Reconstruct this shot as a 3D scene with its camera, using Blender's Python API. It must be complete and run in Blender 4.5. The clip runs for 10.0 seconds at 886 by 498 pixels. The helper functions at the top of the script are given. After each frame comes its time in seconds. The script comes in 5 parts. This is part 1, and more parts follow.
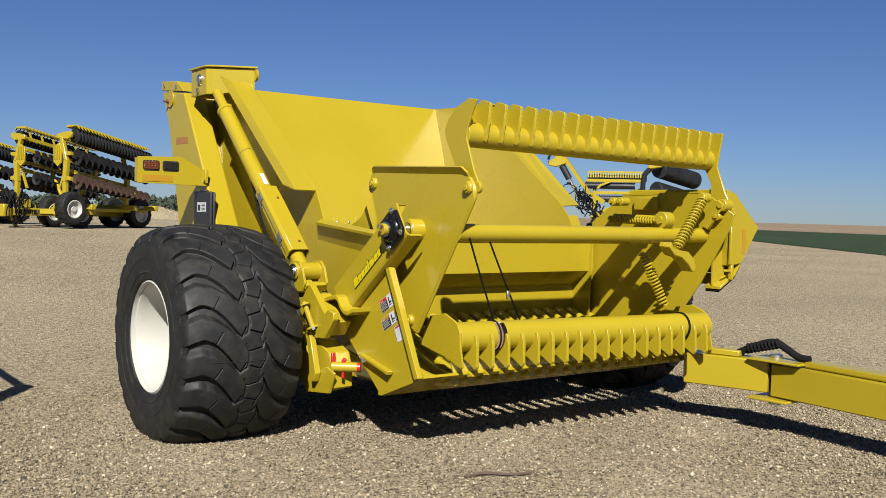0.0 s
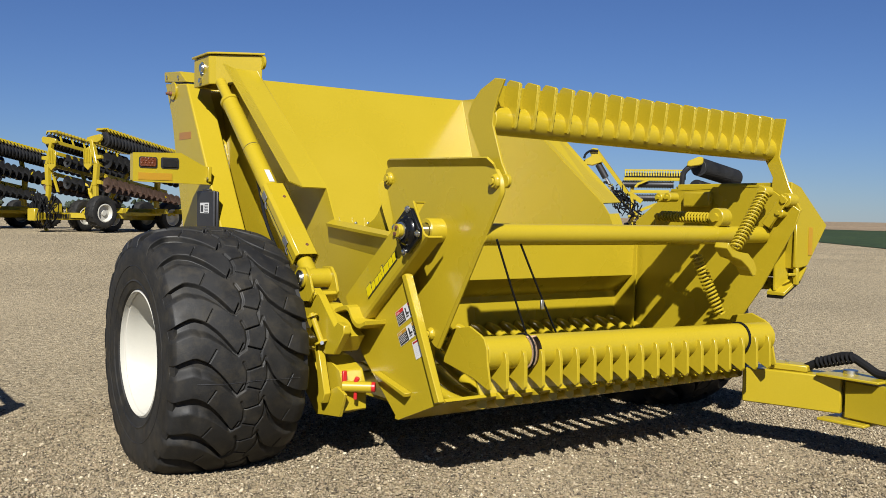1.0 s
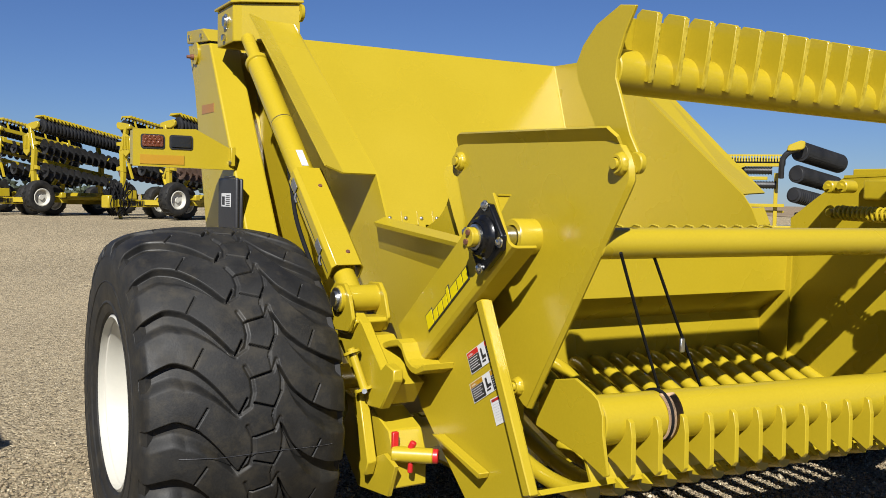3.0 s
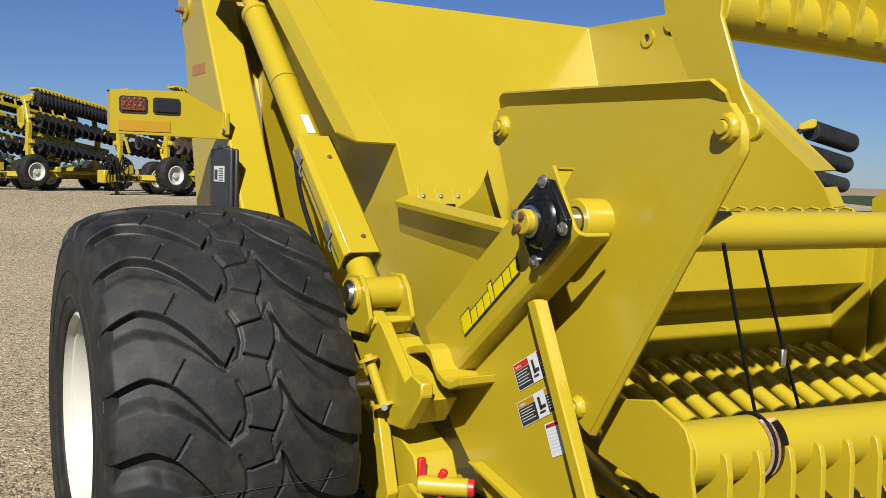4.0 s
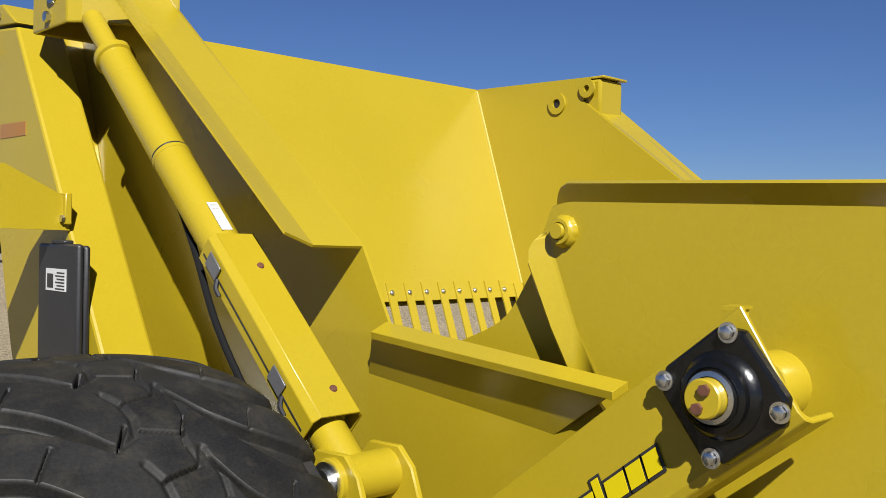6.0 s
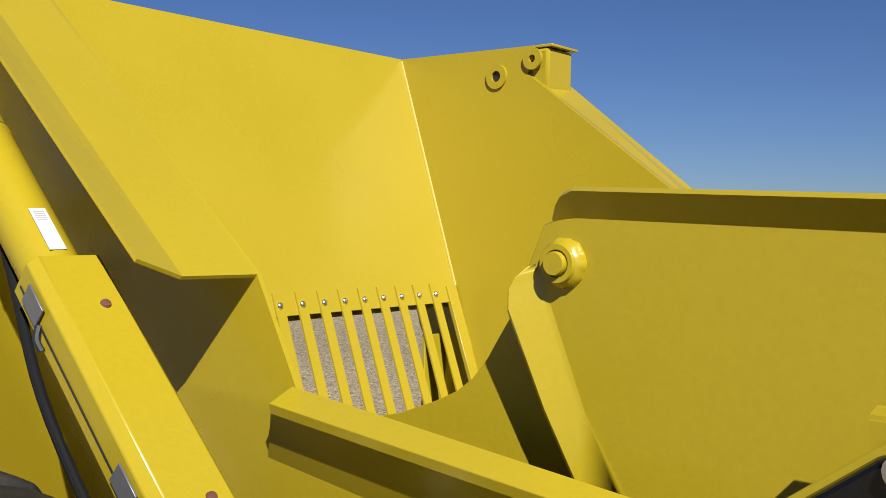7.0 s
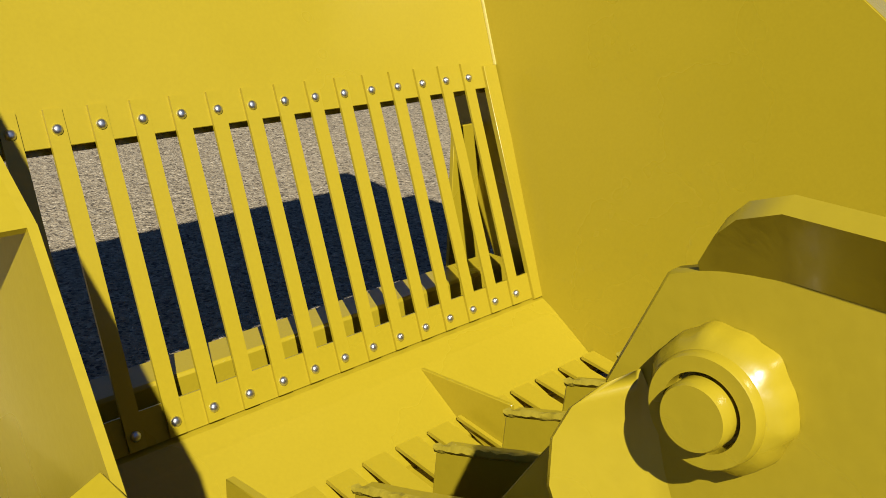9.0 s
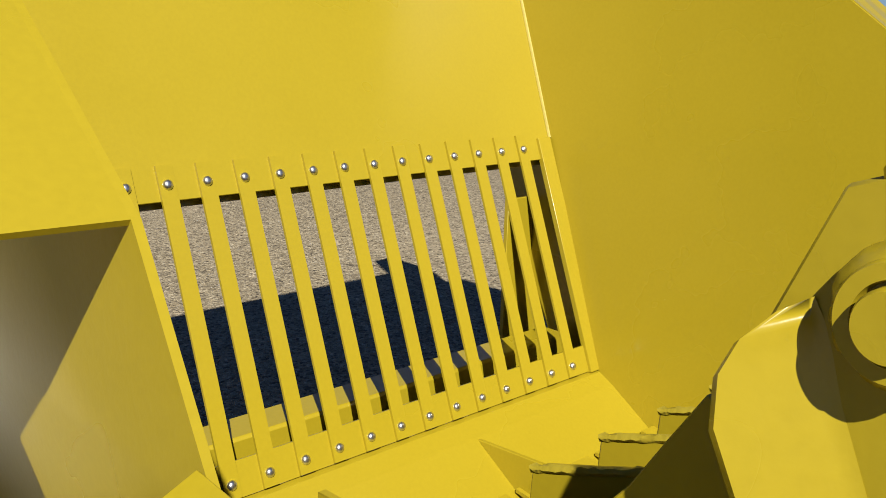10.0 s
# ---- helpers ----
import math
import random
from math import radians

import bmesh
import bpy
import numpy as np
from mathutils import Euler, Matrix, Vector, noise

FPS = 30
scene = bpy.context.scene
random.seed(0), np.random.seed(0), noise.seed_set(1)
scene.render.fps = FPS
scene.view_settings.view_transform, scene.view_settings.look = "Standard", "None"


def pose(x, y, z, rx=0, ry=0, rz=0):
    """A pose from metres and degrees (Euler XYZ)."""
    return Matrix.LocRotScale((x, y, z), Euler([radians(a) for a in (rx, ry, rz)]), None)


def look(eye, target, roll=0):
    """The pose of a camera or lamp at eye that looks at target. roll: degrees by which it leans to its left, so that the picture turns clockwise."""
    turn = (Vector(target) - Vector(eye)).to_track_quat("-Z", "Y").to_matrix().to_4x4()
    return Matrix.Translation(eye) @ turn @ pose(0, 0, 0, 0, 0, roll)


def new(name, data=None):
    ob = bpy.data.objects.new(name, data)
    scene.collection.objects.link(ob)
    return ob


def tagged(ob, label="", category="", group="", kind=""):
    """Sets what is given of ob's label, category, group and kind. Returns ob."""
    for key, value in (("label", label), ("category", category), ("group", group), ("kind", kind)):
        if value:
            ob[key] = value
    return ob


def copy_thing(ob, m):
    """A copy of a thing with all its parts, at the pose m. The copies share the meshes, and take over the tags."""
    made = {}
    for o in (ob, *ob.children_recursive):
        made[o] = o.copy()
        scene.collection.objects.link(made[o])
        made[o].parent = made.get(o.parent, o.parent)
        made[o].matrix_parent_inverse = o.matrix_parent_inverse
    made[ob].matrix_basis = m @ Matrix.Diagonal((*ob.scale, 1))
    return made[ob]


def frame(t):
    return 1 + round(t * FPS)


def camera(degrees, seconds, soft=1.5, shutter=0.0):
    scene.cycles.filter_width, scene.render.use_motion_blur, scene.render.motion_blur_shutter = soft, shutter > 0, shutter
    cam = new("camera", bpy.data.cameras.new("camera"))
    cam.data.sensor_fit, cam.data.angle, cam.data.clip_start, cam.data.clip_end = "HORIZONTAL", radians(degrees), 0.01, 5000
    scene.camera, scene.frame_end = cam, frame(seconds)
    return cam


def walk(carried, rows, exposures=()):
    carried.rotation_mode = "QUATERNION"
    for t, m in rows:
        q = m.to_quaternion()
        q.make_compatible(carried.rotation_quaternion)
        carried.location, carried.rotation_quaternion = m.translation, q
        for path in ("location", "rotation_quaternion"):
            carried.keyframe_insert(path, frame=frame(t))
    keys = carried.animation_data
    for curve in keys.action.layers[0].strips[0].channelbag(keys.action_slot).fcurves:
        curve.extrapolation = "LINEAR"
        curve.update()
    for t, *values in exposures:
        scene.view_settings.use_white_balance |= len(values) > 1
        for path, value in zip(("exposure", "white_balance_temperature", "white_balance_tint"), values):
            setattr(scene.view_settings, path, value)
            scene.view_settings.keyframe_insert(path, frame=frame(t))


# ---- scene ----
cam = camera(50.2, 10.0, soft=0.85)
PATH = [
    (0, (-2.141, -5.992, 1.486), (-0.95, -4.387, 1.412), 1.5),
    (0.5, (-1.896, -5.729, 1.453), (-0.741, -4.098, 1.382), 1.6),
    (1, (-1.65, -5.434, 1.473), (-0.52, -3.785, 1.4), 1.0),
    (1.5, (-1.354, -5.122, 1.483), (-0.297, -3.425, 1.415), 2.3),
    (2, (-1.144, -4.77, 1.481), (-0.124, -3.052, 1.395), 2.0),
    (3.5, (-0.632, -3.72, 1.529), (0.347, -1.98, 1.408), 1.1),
    (4, (-0.535, -3.379, 1.503), (0.45, -1.645, 1.351), 1.5),
    (4.5, (-0.475, -3.063, 1.51), (0.578, -1.367, 1.377), 2.4),
    (5, (-0.56, -2.715, 1.576), (0.581, -1.073, 1.525), 1.3),
    (5.5, (-0.592, -2.383, 1.622), (0.676, -0.836, 1.603), 1.2),
    (7, (0.016, -1.459, 1.742), (1.532, -0.155, 1.678), 1.0),
    (7.5, (0.306, -1.253, 1.816), (1.813, 0.056, 1.694), 1.5),
    (8, (0.517, -1.072, 1.86), (1.978, 0.272, 1.614), 2.2),
    (8.5, (0.71, -0.932, 1.898), (2.103, 0.43, 1.445), 2.5),
    (9, (0.819, -0.848, 1.901), (2.195, 0.452, 1.255), 2.1),
    (9.5, (0.861, -0.799, 1.88), (2.22, 0.503, 1.204), 1.4),
    (10, (0.774, -0.809, 1.804), (2.129, 0.591, 1.351), 1.6),
]
walk(cam, [(t, look(eye, target, roll)) for t, eye, target, roll in PATH],
     [(0, 0.87, 6350, 10), (1, 0.89, 6350, 10), (2, 0.95, 6350, 10), (3, 0.95, 6350, 10), (5.5, 0.88, 6350, 10), (7, 0.8, 6400, 10), (8, 0.69, 6450, 10), (10, 0.72, 6450, 10)])

# world and sun
SUN_WAY = Vector((0.717, 0.973, -1.0)).normalized()
world = bpy.data.worlds.new("sky")
scene.world = world
world.use_nodes = True
wn, wl = world.node_tree.nodes, world.node_tree.links
sky = wn.new("ShaderNodeTexSky")
sky.sky_type = "NISHITA"
sky.sun_disc = False
sky.sun_elevation = math.asin(-SUN_WAY.z)
sky.sun_rotation = math.atan2(-SUN_WAY.x, -SUN_WAY.y)
sky.altitude = 600
sky.air_density = 1.0
sky.dust_density = 0.08
sky.ozone_density = 1.5
tint = wn.new("ShaderNodeVectorMath")
tint.operation = "MULTIPLY"
tint.inputs[1].default_value = (0.7, 0.93, 1.47)
wl.new(sky.outputs[0], tint.inputs[0])
wl.new(tint.outputs[0], wn["Background"].inputs[0])
wn["Background"].inputs[1].default_value = 0.0245
sun_data = bpy.data.lights.new("sun", "SUN")
sun_data.energy = 5.0
sun_data.angle = radians(0.53)
sun_data.color = (1.0, 0.97, 0.92)
sun = new("sun", sun_data)
sun.rotation_euler = SUN_WAY.to_track_quat("-Z", "Y").to_euler()
scene.view_settings.exposure = 0.0


# materials
def material(name, base, rough=0.5, metal=0.0, vary=0.06, grain=60.0, blotch=2.5, bump=0.05, coat=0.0, spec=0.5, rough_vary=0.08, dust=None):
    m = bpy.data.materials.new(name)
    m.use_nodes = True
    n, l = m.node_tree.nodes, m.node_tree.links
    p = n["Principled BSDF"]
    geo = n.new("ShaderNodeTexCoord")
    big, fine = n.new("ShaderNodeTexNoise"), n.new("ShaderNodeTexNoise")
    big.inputs["Scale"].default_value, big.inputs["Detail"].default_value = blotch, 4
    fine.inputs["Scale"].default_value, fine.inputs["Detail"].default_value = grain, 3
    for t in (big, fine):
        l.new(geo.outputs["Object"], t.inputs["Vector"])
    add = n.new("ShaderNodeMath")
    add.operation = "ADD"
    l.new(big.outputs[0], add.inputs[0])
    l.new(fine.outputs[0], add.inputs[1])
    span = n.new("ShaderNodeMapRange")
    span.inputs[1].default_value, span.inputs[2].default_value = 0.6, 1.4
    span.inputs[3].default_value, span.inputs[4].default_value = 1 - vary, 1 + vary
    l.new(add.outputs[0], span.inputs[0])
    mix = n.new("ShaderNodeVectorMath")
    mix.operation = "SCALE"
    mix.inputs[0].default_value = base
    l.new(span.outputs[0], mix.inputs["Scale"])
    if dust:
        patchy = n.new("ShaderNodeTexNoise")
        patchy.inputs["Scale"].default_value, patchy.inputs["Detail"].default_value, patchy.inputs["Roughness"].default_value = 11, 8, 0.7
        l.new(geo.outputs["Object"], patchy.inputs["Vector"])
        amount = n.new("ShaderNodeMapRange")
        amount.inputs[1].default_value, amount.inputs[2].default_value = 0.48, 0.72
        amount.inputs[3].default_value, amount.inputs[4].default_value = 0.0, 0.75
        l.new(patchy.outputs[0], amount.inputs[0])
        blend = n.new("ShaderNodeMix")
        blend.data_type = "RGBA"
        blend.inputs["B"].default_value = (*dust, 1)
        l.new(amount.outputs[0], blend.inputs["Factor"])
        l.new(mix.outputs[0], blend.inputs["A"])
        l.new(blend.outputs["Result"], p.inputs["Base Color"])
    else:
        l.new(mix.outputs[0], p.inputs["Base Color"])
    rr = n.new("ShaderNodeMapRange")
    rr.inputs[1].default_value, rr.inputs[2].default_value = 0.3, 0.7
    rr.inputs[3].default_value, rr.inputs[4].default_value = max(0.02, rough - rough_vary), rough + rough_vary
    l.new(big.outputs[0], rr.inputs[0])
    l.new(rr.outputs[0], p.inputs["Roughness"])
    p.inputs["Metallic"].default_value = metal
    p.inputs["Specular IOR Level"].default_value = spec
    p.inputs["Coat Weight"].default_value = coat
    p.inputs["Coat Roughness"].default_value = 0.1
    if bump:
        b = n.new("ShaderNodeBump")
        b.inputs["Strength"].default_value, b.inputs["Distance"].default_value = bump, 0.01
        l.new(fine.outputs[0], b.inputs["Height"])
        l.new(b.outputs[0], p.inputs["Normal"])
    return m


YELLOW = material("yellow_paint", (0.318, 0.236, 0.0105), 0.29, vary=0.05, grain=90, blotch=1.6, bump=0.025, coat=0.08, spec=0.45, rough_vary=0.06)
WELD = material("weld_bead", (0.324, 0.246, 0.018), 0.4, vary=0.08, grain=70, bump=0.25)
BRIGHTWELD = material("bright_weld", (0.42, 0.34, 0.08), 0.42, vary=0.1, grain=70, bump=0.2)
RUBBER = material("tyre_rubber", (0.0112, 0.0108, 0.010), 0.6, spec=0.28, vary=0.4, grain=140, blotch=7, bump=0.06, dust=(0.034, 0.029, 0.020), rough_vary=0.14)
WHITE = material("white_rim_paint", (0.39, 0.375, 0.32), 0.35, vary=0.03, bump=0.02)
STEEL = material("zinc_steel", (0.62, 0.62, 0.6), 0.32, metal=1.0, vary=0.1, grain=200)
BLACK = material("black_paint", (0.0045, 0.0045, 0.0045), 0.28, vary=0.2, coat=0.04, bump=0.08, spec=0.4)
PLASTIC = material("black_plastic", (0.0144, 0.0144, 0.016), 0.45, vary=0.15, bump=0.05)
CLOTH = material("black_strap", (0.005, 0.005, 0.0054), 0.8, vary=0.3, grain=300, bump=0.3, spec=0.18)
LATCH = material("grey_latch", (0.16, 0.16, 0.165), 0.42, metal=0.5, vary=0.1)
PAD = material("tan_cardboard", (0.33, 0.216, 0.12), 0.85, vary=0.15, grain=150, bump=0.3)
RED = material("red_paint", (0.372, 0.012, 0.012), 0.35, vary=0.06)
AMBER = material("amber_lens", (0.10, 0.024, 0.006), 0.25, vary=0.2, grain=220, bump=0.4, coat=0.4)
DARKLENS = material("smoked_lens", (0.012, 0.012, 0.012), 0.2, vary=0.2, coat=0.3)
ORANGE = material("orange_reflector", (0.33, 0.175, 0.010), 0.35, vary=0.08, grain=260, bump=0.1)
BROWNREF = material("faded_reflector", (0.28, 0.125, 0.025), 0.4, vary=0.08, grain=260)
PAPER = material("white_label", (0.48, 0.48, 0.468), 0.45, vary=0.02, bump=0)
INK = material("black_ink", (0.02, 0.02, 0.02), 0.45, vary=0.05, bump=0)
INKGREY = material("grey_ink", (0.45, 0.45, 0.45), 0.5, vary=0.05, bump=0)
DECAL = material("decal_yellow", (0.51, 0.408, 0), 0.35, vary=0.02, bump=0)
SHAFT = material("rusty_bolt", (0.16, 0.07, 0.045), 0.5, metal=0.4, vary=0.3)
DISC = material("worn_disc_steel", (0.12, 0.078, 0.06), 0.45, metal=0.6, vary=0.4, blotch=8)
DARKSTEEL = material("dark_roller", (0.0085, 0.0085, 0.009), 0.55, vary=0.3)
WOOD = material("weathered_stick", (0.084, 0.054, 0.036), 0.9, vary=0.3, grain=80, bump=0.5)
LEAF = material("distant_foliage", (0.022, 0.031, 0.013), 0.8, vary=0.5, grain=0.6, blotch=0.05, bump=0)


def ground_material(name, colours, cell, bump, patch=0.15):
    m = bpy.data.materials.new(name)
    m.use_nodes = True
    n, l = m.node_tree.nodes, m.node_tree.links
    p = n["Principled BSDF"]
    geo = n.new("ShaderNodeTexCoord")
    vor = n.new("ShaderNodeTexVoronoi")
    vor.inputs["Scale"].default_value = cell
    vor2 = n.new("ShaderNodeTexVoronoi")
    vor2.inputs["Scale"].default_value = cell * 2.3
    big = n.new("ShaderNodeTexNoise")
    big.inputs["Scale"].default_value, big.inputs["Detail"].default_value = patch, 6
    for t in (vor, vor2, big):
        l.new(geo.outputs["Object"], t.inputs["Vector"])
    ramp = n.new("ShaderNodeValToRGB")
    ramp.color_ramp.elements[0].color = (*colours[0], 1)
    ramp.color_ramp.elements[1].color = (*colours[-1], 1)
    for i, c in enumerate(colours[1:-1]):
        e = ramp.color_ramp.elements.new((i + 1) / (len(colours) - 1))
        e.color = (*c, 1)
    sep = n.new("ShaderNodeSeparateColor")
    l.new(vor.outputs["Color"], sep.inputs[0])
    l.new(sep.outputs[0], ramp.inputs[0])
    ramp2 = n.new("ShaderNodeMix")
    ramp2.data_type = "RGBA"
    ramp2.blend_type = "MULTIPLY"
    ramp2.inputs["Factor"].default_value = 1
    l.new(ramp.outputs[0], ramp2.inputs["A"])
    span = n.new("ShaderNodeMapRange")
    span.inputs[1].default_value, span.inputs[2].default_value = 0.3, 0.7
    span.inputs[3].default_value, span.inputs[4].default_value = 0.84, 1.14
    l.new(big.outputs[0], span.inputs[0])
    clump = n.new("ShaderNodeTexNoise")
    clump.inputs["Scale"].default_value, clump.inputs["Detail"].default_value, clump.inputs["Roughness"].default_value = 13, 4, 0.75
    l.new(geo.outputs["Object"], clump.inputs["Vector"])
    speck = n.new("ShaderNodeMapRange")
    speck.inputs[1].default_value, speck.inputs[2].default_value = 0.36, 0.64
    speck.inputs[3].default_value, speck.inputs[4].default_value = 0.72, 1.26
    l.new(clump.outputs[0], speck.inputs[0])
    both = n.new("ShaderNodeMath")
    both.operation = "MULTIPLY"
    l.new(span.outputs[0], both.inputs[0])
    l.new(speck.outputs[0], both.inputs[1])
    l.new(both.outputs[0], ramp2.inputs["B"])
    l.new(ramp2.outputs["Result"], p.inputs["Base Color"])
    p.inputs["Roughness"].default_value = 0.9
    p.inputs["Specular IOR Level"].default_value = 0.25
    add = n.new("ShaderNodeMath")
    add.operation = "MULTIPLY_ADD"
    l.new(vor2.outputs["Distance"], add.inputs[0])
    add.inputs[1].default_value = 0.5
    l.new(vor.outputs["Distance"], add.inputs[2])
    b = n.new("ShaderNodeBump")
    b.invert = True
    b.inputs["Strength"].default_value, b.inputs["Distance"].default_value = bump, 0.02
    l.new(add.outputs[0], b.inputs["Height"])
    l.new(b.outputs[0], p.inputs["Normal"])
    return m


GRAVEL = ground_material("crushed_gravel", [(0.07, 0.053, 0.031), (0.24, 0.19, 0.112), (0.322, 0.264, 0.162), (0.286, 0.221, 0.126), (0.45, 0.38, 0.25)], 62, 0.7)
CROP = ground_material("green_crop", [(0.010, 0.022, 0.004), (0.018, 0.034, 0.0065), (0.027, 0.042, 0.009)], 1.5, 1.0, 0.03)
STUBBLE = ground_material("tan_stubble", [(0.156, 0.108, 0.06), (0.204, 0.15, 0.0896), (0.24, 0.18, 0.108)], 0.8, 0.6, 0.01)


# mesh helpers
def box(bm, x0, x1, y0, y1, z0, z1):
    v = [bm.verts.new((x, y, z)) for x in (x0, x1) for y in (y0, y1) for z in (z0, z1)]
    for f in ((0, 1, 3, 2), (4, 6, 7, 5), (0, 4, 5, 1), (2, 3, 7, 6), (0, 2, 6, 4), (1, 5, 7, 3)):
        bm.faces.new([v[i] for i in f])


def prism(bm, pts, a, b, axis="x"):
    """Extrudes the outline pts along an axis from a to b; pts are (y, z), (x, z) or (x, y)."""
    def place(p, s):
        return {"x": (s, p[0], p[1]), "y": (p[0], s, p[1]), "z": (p[0], p[1], s)}[axis]
    lo = [bm.verts.new(place(p, a)) for p in pts]
    hi = [bm.verts.new(place(p, b)) for p in pts]
    k = len(pts)
    bm.faces.new(lo)
    bm.faces.new(hi[::-1])
    for i in range(k):
        bm.faces.new((lo[i], hi[i], hi[(i + 1) % k], lo[(i + 1) % k]))


def slab(bm, quad, thick):
    """A plate on four or more points of one plane, thick metres to the back of its normal."""
    q = [Vector(p) for p in quad]
    nrm = (q[1] - q[0]).cross(q[2] - q[0]).normalized() * thick
    lo = [bm.verts.new(p) for p in q]
    hi = [bm.verts.new(p - nrm) for p in q]
    k = len(q)
    bm.faces.new(lo)
    bm.faces.new(hi[::-1])
    for i in range(k):
        bm.faces.new((lo[i], hi[i], hi[(i + 1) % k], lo[(i + 1) % k]))


def frame_of(way):
    w = Vector(way).normalized()
    u = w.orthogonal().normalized()
    return u, w.cross(u), w


def lathe(bm, profile, at, way, n=24, closed=False):
    """Turns a profile of (radius, height) round the axis way through at."""
    u, v, w = frame_of(way)
    at = Vector(at)
    rings = []
    for r, h in profile:
        if r < 1e-5:
            rings.append([bm.verts.new(at + w * h)])
        else:
            rings.append([bm.verts.new(at + w * h + (u * math.cos(a) + v * math.sin(a)) * r) for a in (2 * math.pi * i / n for i in range(n))])
    pairs = list(zip(rings, rings[1:])) + ([(rings[-1], rings[0])] if closed else [])
    for a, b in pairs:
        for i in range(n):
            j = (i + 1) % n
            if len(a) == 1 and len(b) == 1:
                continue
            if len(a) == 1:
                bm.faces.new((a[0], b[i], b[j]))
            elif len(b) == 1:
                bm.faces.new((a[i], b[0], a[j]))
            else:
                bm.faces.new((a[i], b[i], b[j], a[j]))


def tube(bm, p0, p1, r, n=24, edge=0.004):
    p0, p1 = Vector(p0), Vector(p1)
    h = (p1 - p0).length
    e = min(edge, r * 0.4)
    lathe(bm, [(0, 0), (r - e, 0), (r, e), (r, h - e), (r - e, h), (0, h)], p0, p1 - p0, n)


def hose(bm, pts, r, n=10, steps=6):
    pts = [Vector(p) for p in pts]
    full = []
    for i in range(len(pts) - 1):
        p0, p1, p2, p3 = pts[max(i - 1, 0)], pts[i], pts[i + 1], pts[min(i + 2, len(pts) - 1)]
        for s in range(steps):
            t = s / steps
            full.append(0.5 * ((2 * p1) + (p2 - p0) * t + (2 * p0 - 5 * p1 + 4 * p2 - p3) * t * t + (3 * p1 - p0 - 3 * p2 + p3) * t ** 3))
    full.append(pts[-1])
    u = (full[1] - full[0]).orthogonal().normalized()
    rings = []
    for i, p in enumerate(full):
        w = (full[min(i + 1, len(full) - 1)] - full[max(i - 1, 0)]).normalized()
        u = (u - w * u.dot(w)).normalized()
        v = w.cross(u)
        rings.append([bm.verts.new(p + (u * math.cos(a) + v * math.sin(a)) * r) for a in (2 * math.pi * k / n for k in range(n))])
    for a, b in zip(rings, rings[1:]):
        for i in range(n):
            bm.faces.new((a[i], a[(i + 1) % n], b[(i + 1) % n], b[i]))
    bm.faces.new(rings[0][::-1])
    bm.faces.new(rings[-1])


def coil(bm, p0, p1, r, wire, turns, n=14, k=7):
    p0, p1 = Vector(p0), Vector(p1)
    u, v, w = frame_of(p1 - p0)
    h = (p1 - p0).length
    prev = None
    total = turns * n
    for i in range(total + 1):
        a = 2 * math.pi * i / n
        c = p0 + w * (h * i / total) + (u * math.cos(a) + v * math.sin(a)) * r
        rad = u * math.cos(a) + v * math.sin(a)
        ring = [bm.verts.new(c + (rad * math.cos(b) + w * math.sin(b)) * wire) for b in (2 * math.pi * q / k for q in range(k))]
        if prev:
            for q in range(k):
                bm.faces.new((prev[q], prev[(q + 1) % k], ring[(q + 1) % k], ring[q]))
        prev = ring


def soften(bm, width, segments=1):
    bmesh.ops.recalc_face_normals(bm, faces=bm.faces)
    edges = [e for e in bm.edges if len(e.link_faces) == 2 and e.calc_face_angle(0) > 0.6]
    for f in bm.faces:
        f.smooth = False
    if edges and width:
        made = bmesh.ops.bevel(bm, geom=edges, offset=width, offset_type="OFFSET", segments=segments, affect="EDGES", clamp_overlap=True, profile=0.5)
        for f in made["faces"]:
            f.smooth = True


def part(name, bm, mat, parent=None, label="", bevel=0.0, segments=1):
    if bevel:
        soften(bm, bevel, segments)
    else:
        for f in bm.faces:
            f.smooth = True
    bmesh.ops.recalc_face_normals(bm, faces=bm.faces)
    for e in bm.edges:
        if len(e.link_faces) == 2 and e.calc_face_angle(0) > 0.61:
            e.smooth = False
    me = bpy.data.meshes.new(name)
    bm.to_mesh(me)
    bm.free()
    me.materials.append(mat)
    ob = new(name, me)
    if parent:
        ob.parent = parent
        if parent.type == "EMPTY":
            ob.location = -parent.location
    return tagged(ob, label)


def again(ob, move, name=None):
    """One more piece on the same mesh, moved."""
    o = new(name or ob.name.split(".")[0], ob.data)
    o.parent = ob.parent
    o.location = ob.location + Vector(move)
    if "label" in ob:
        tagged(o, ob["label"])
    return o


def thing(name, label, category, at=(0, 0, 0), group="", kind=""):
    e = new(name)
    e.location = at
    e.empty_display_size = 0.2
    return tagged(e, label, category, group, kind)


def mk(fn, *a, **k):
    bm = bmesh.new()
    fn(bm, *a, **k)
    return bm


# ground
def smooth01(t):
    t = np.clip(t, 0, 1)
    return t * t * (3 - 2 * t)


def ground_height(x, y):
    return (0.62 * smooth01((y - 9) / 20) + 0.55 * smooth01((y - 42) / 60)) * (1 - smooth01((x - 14) / 26))


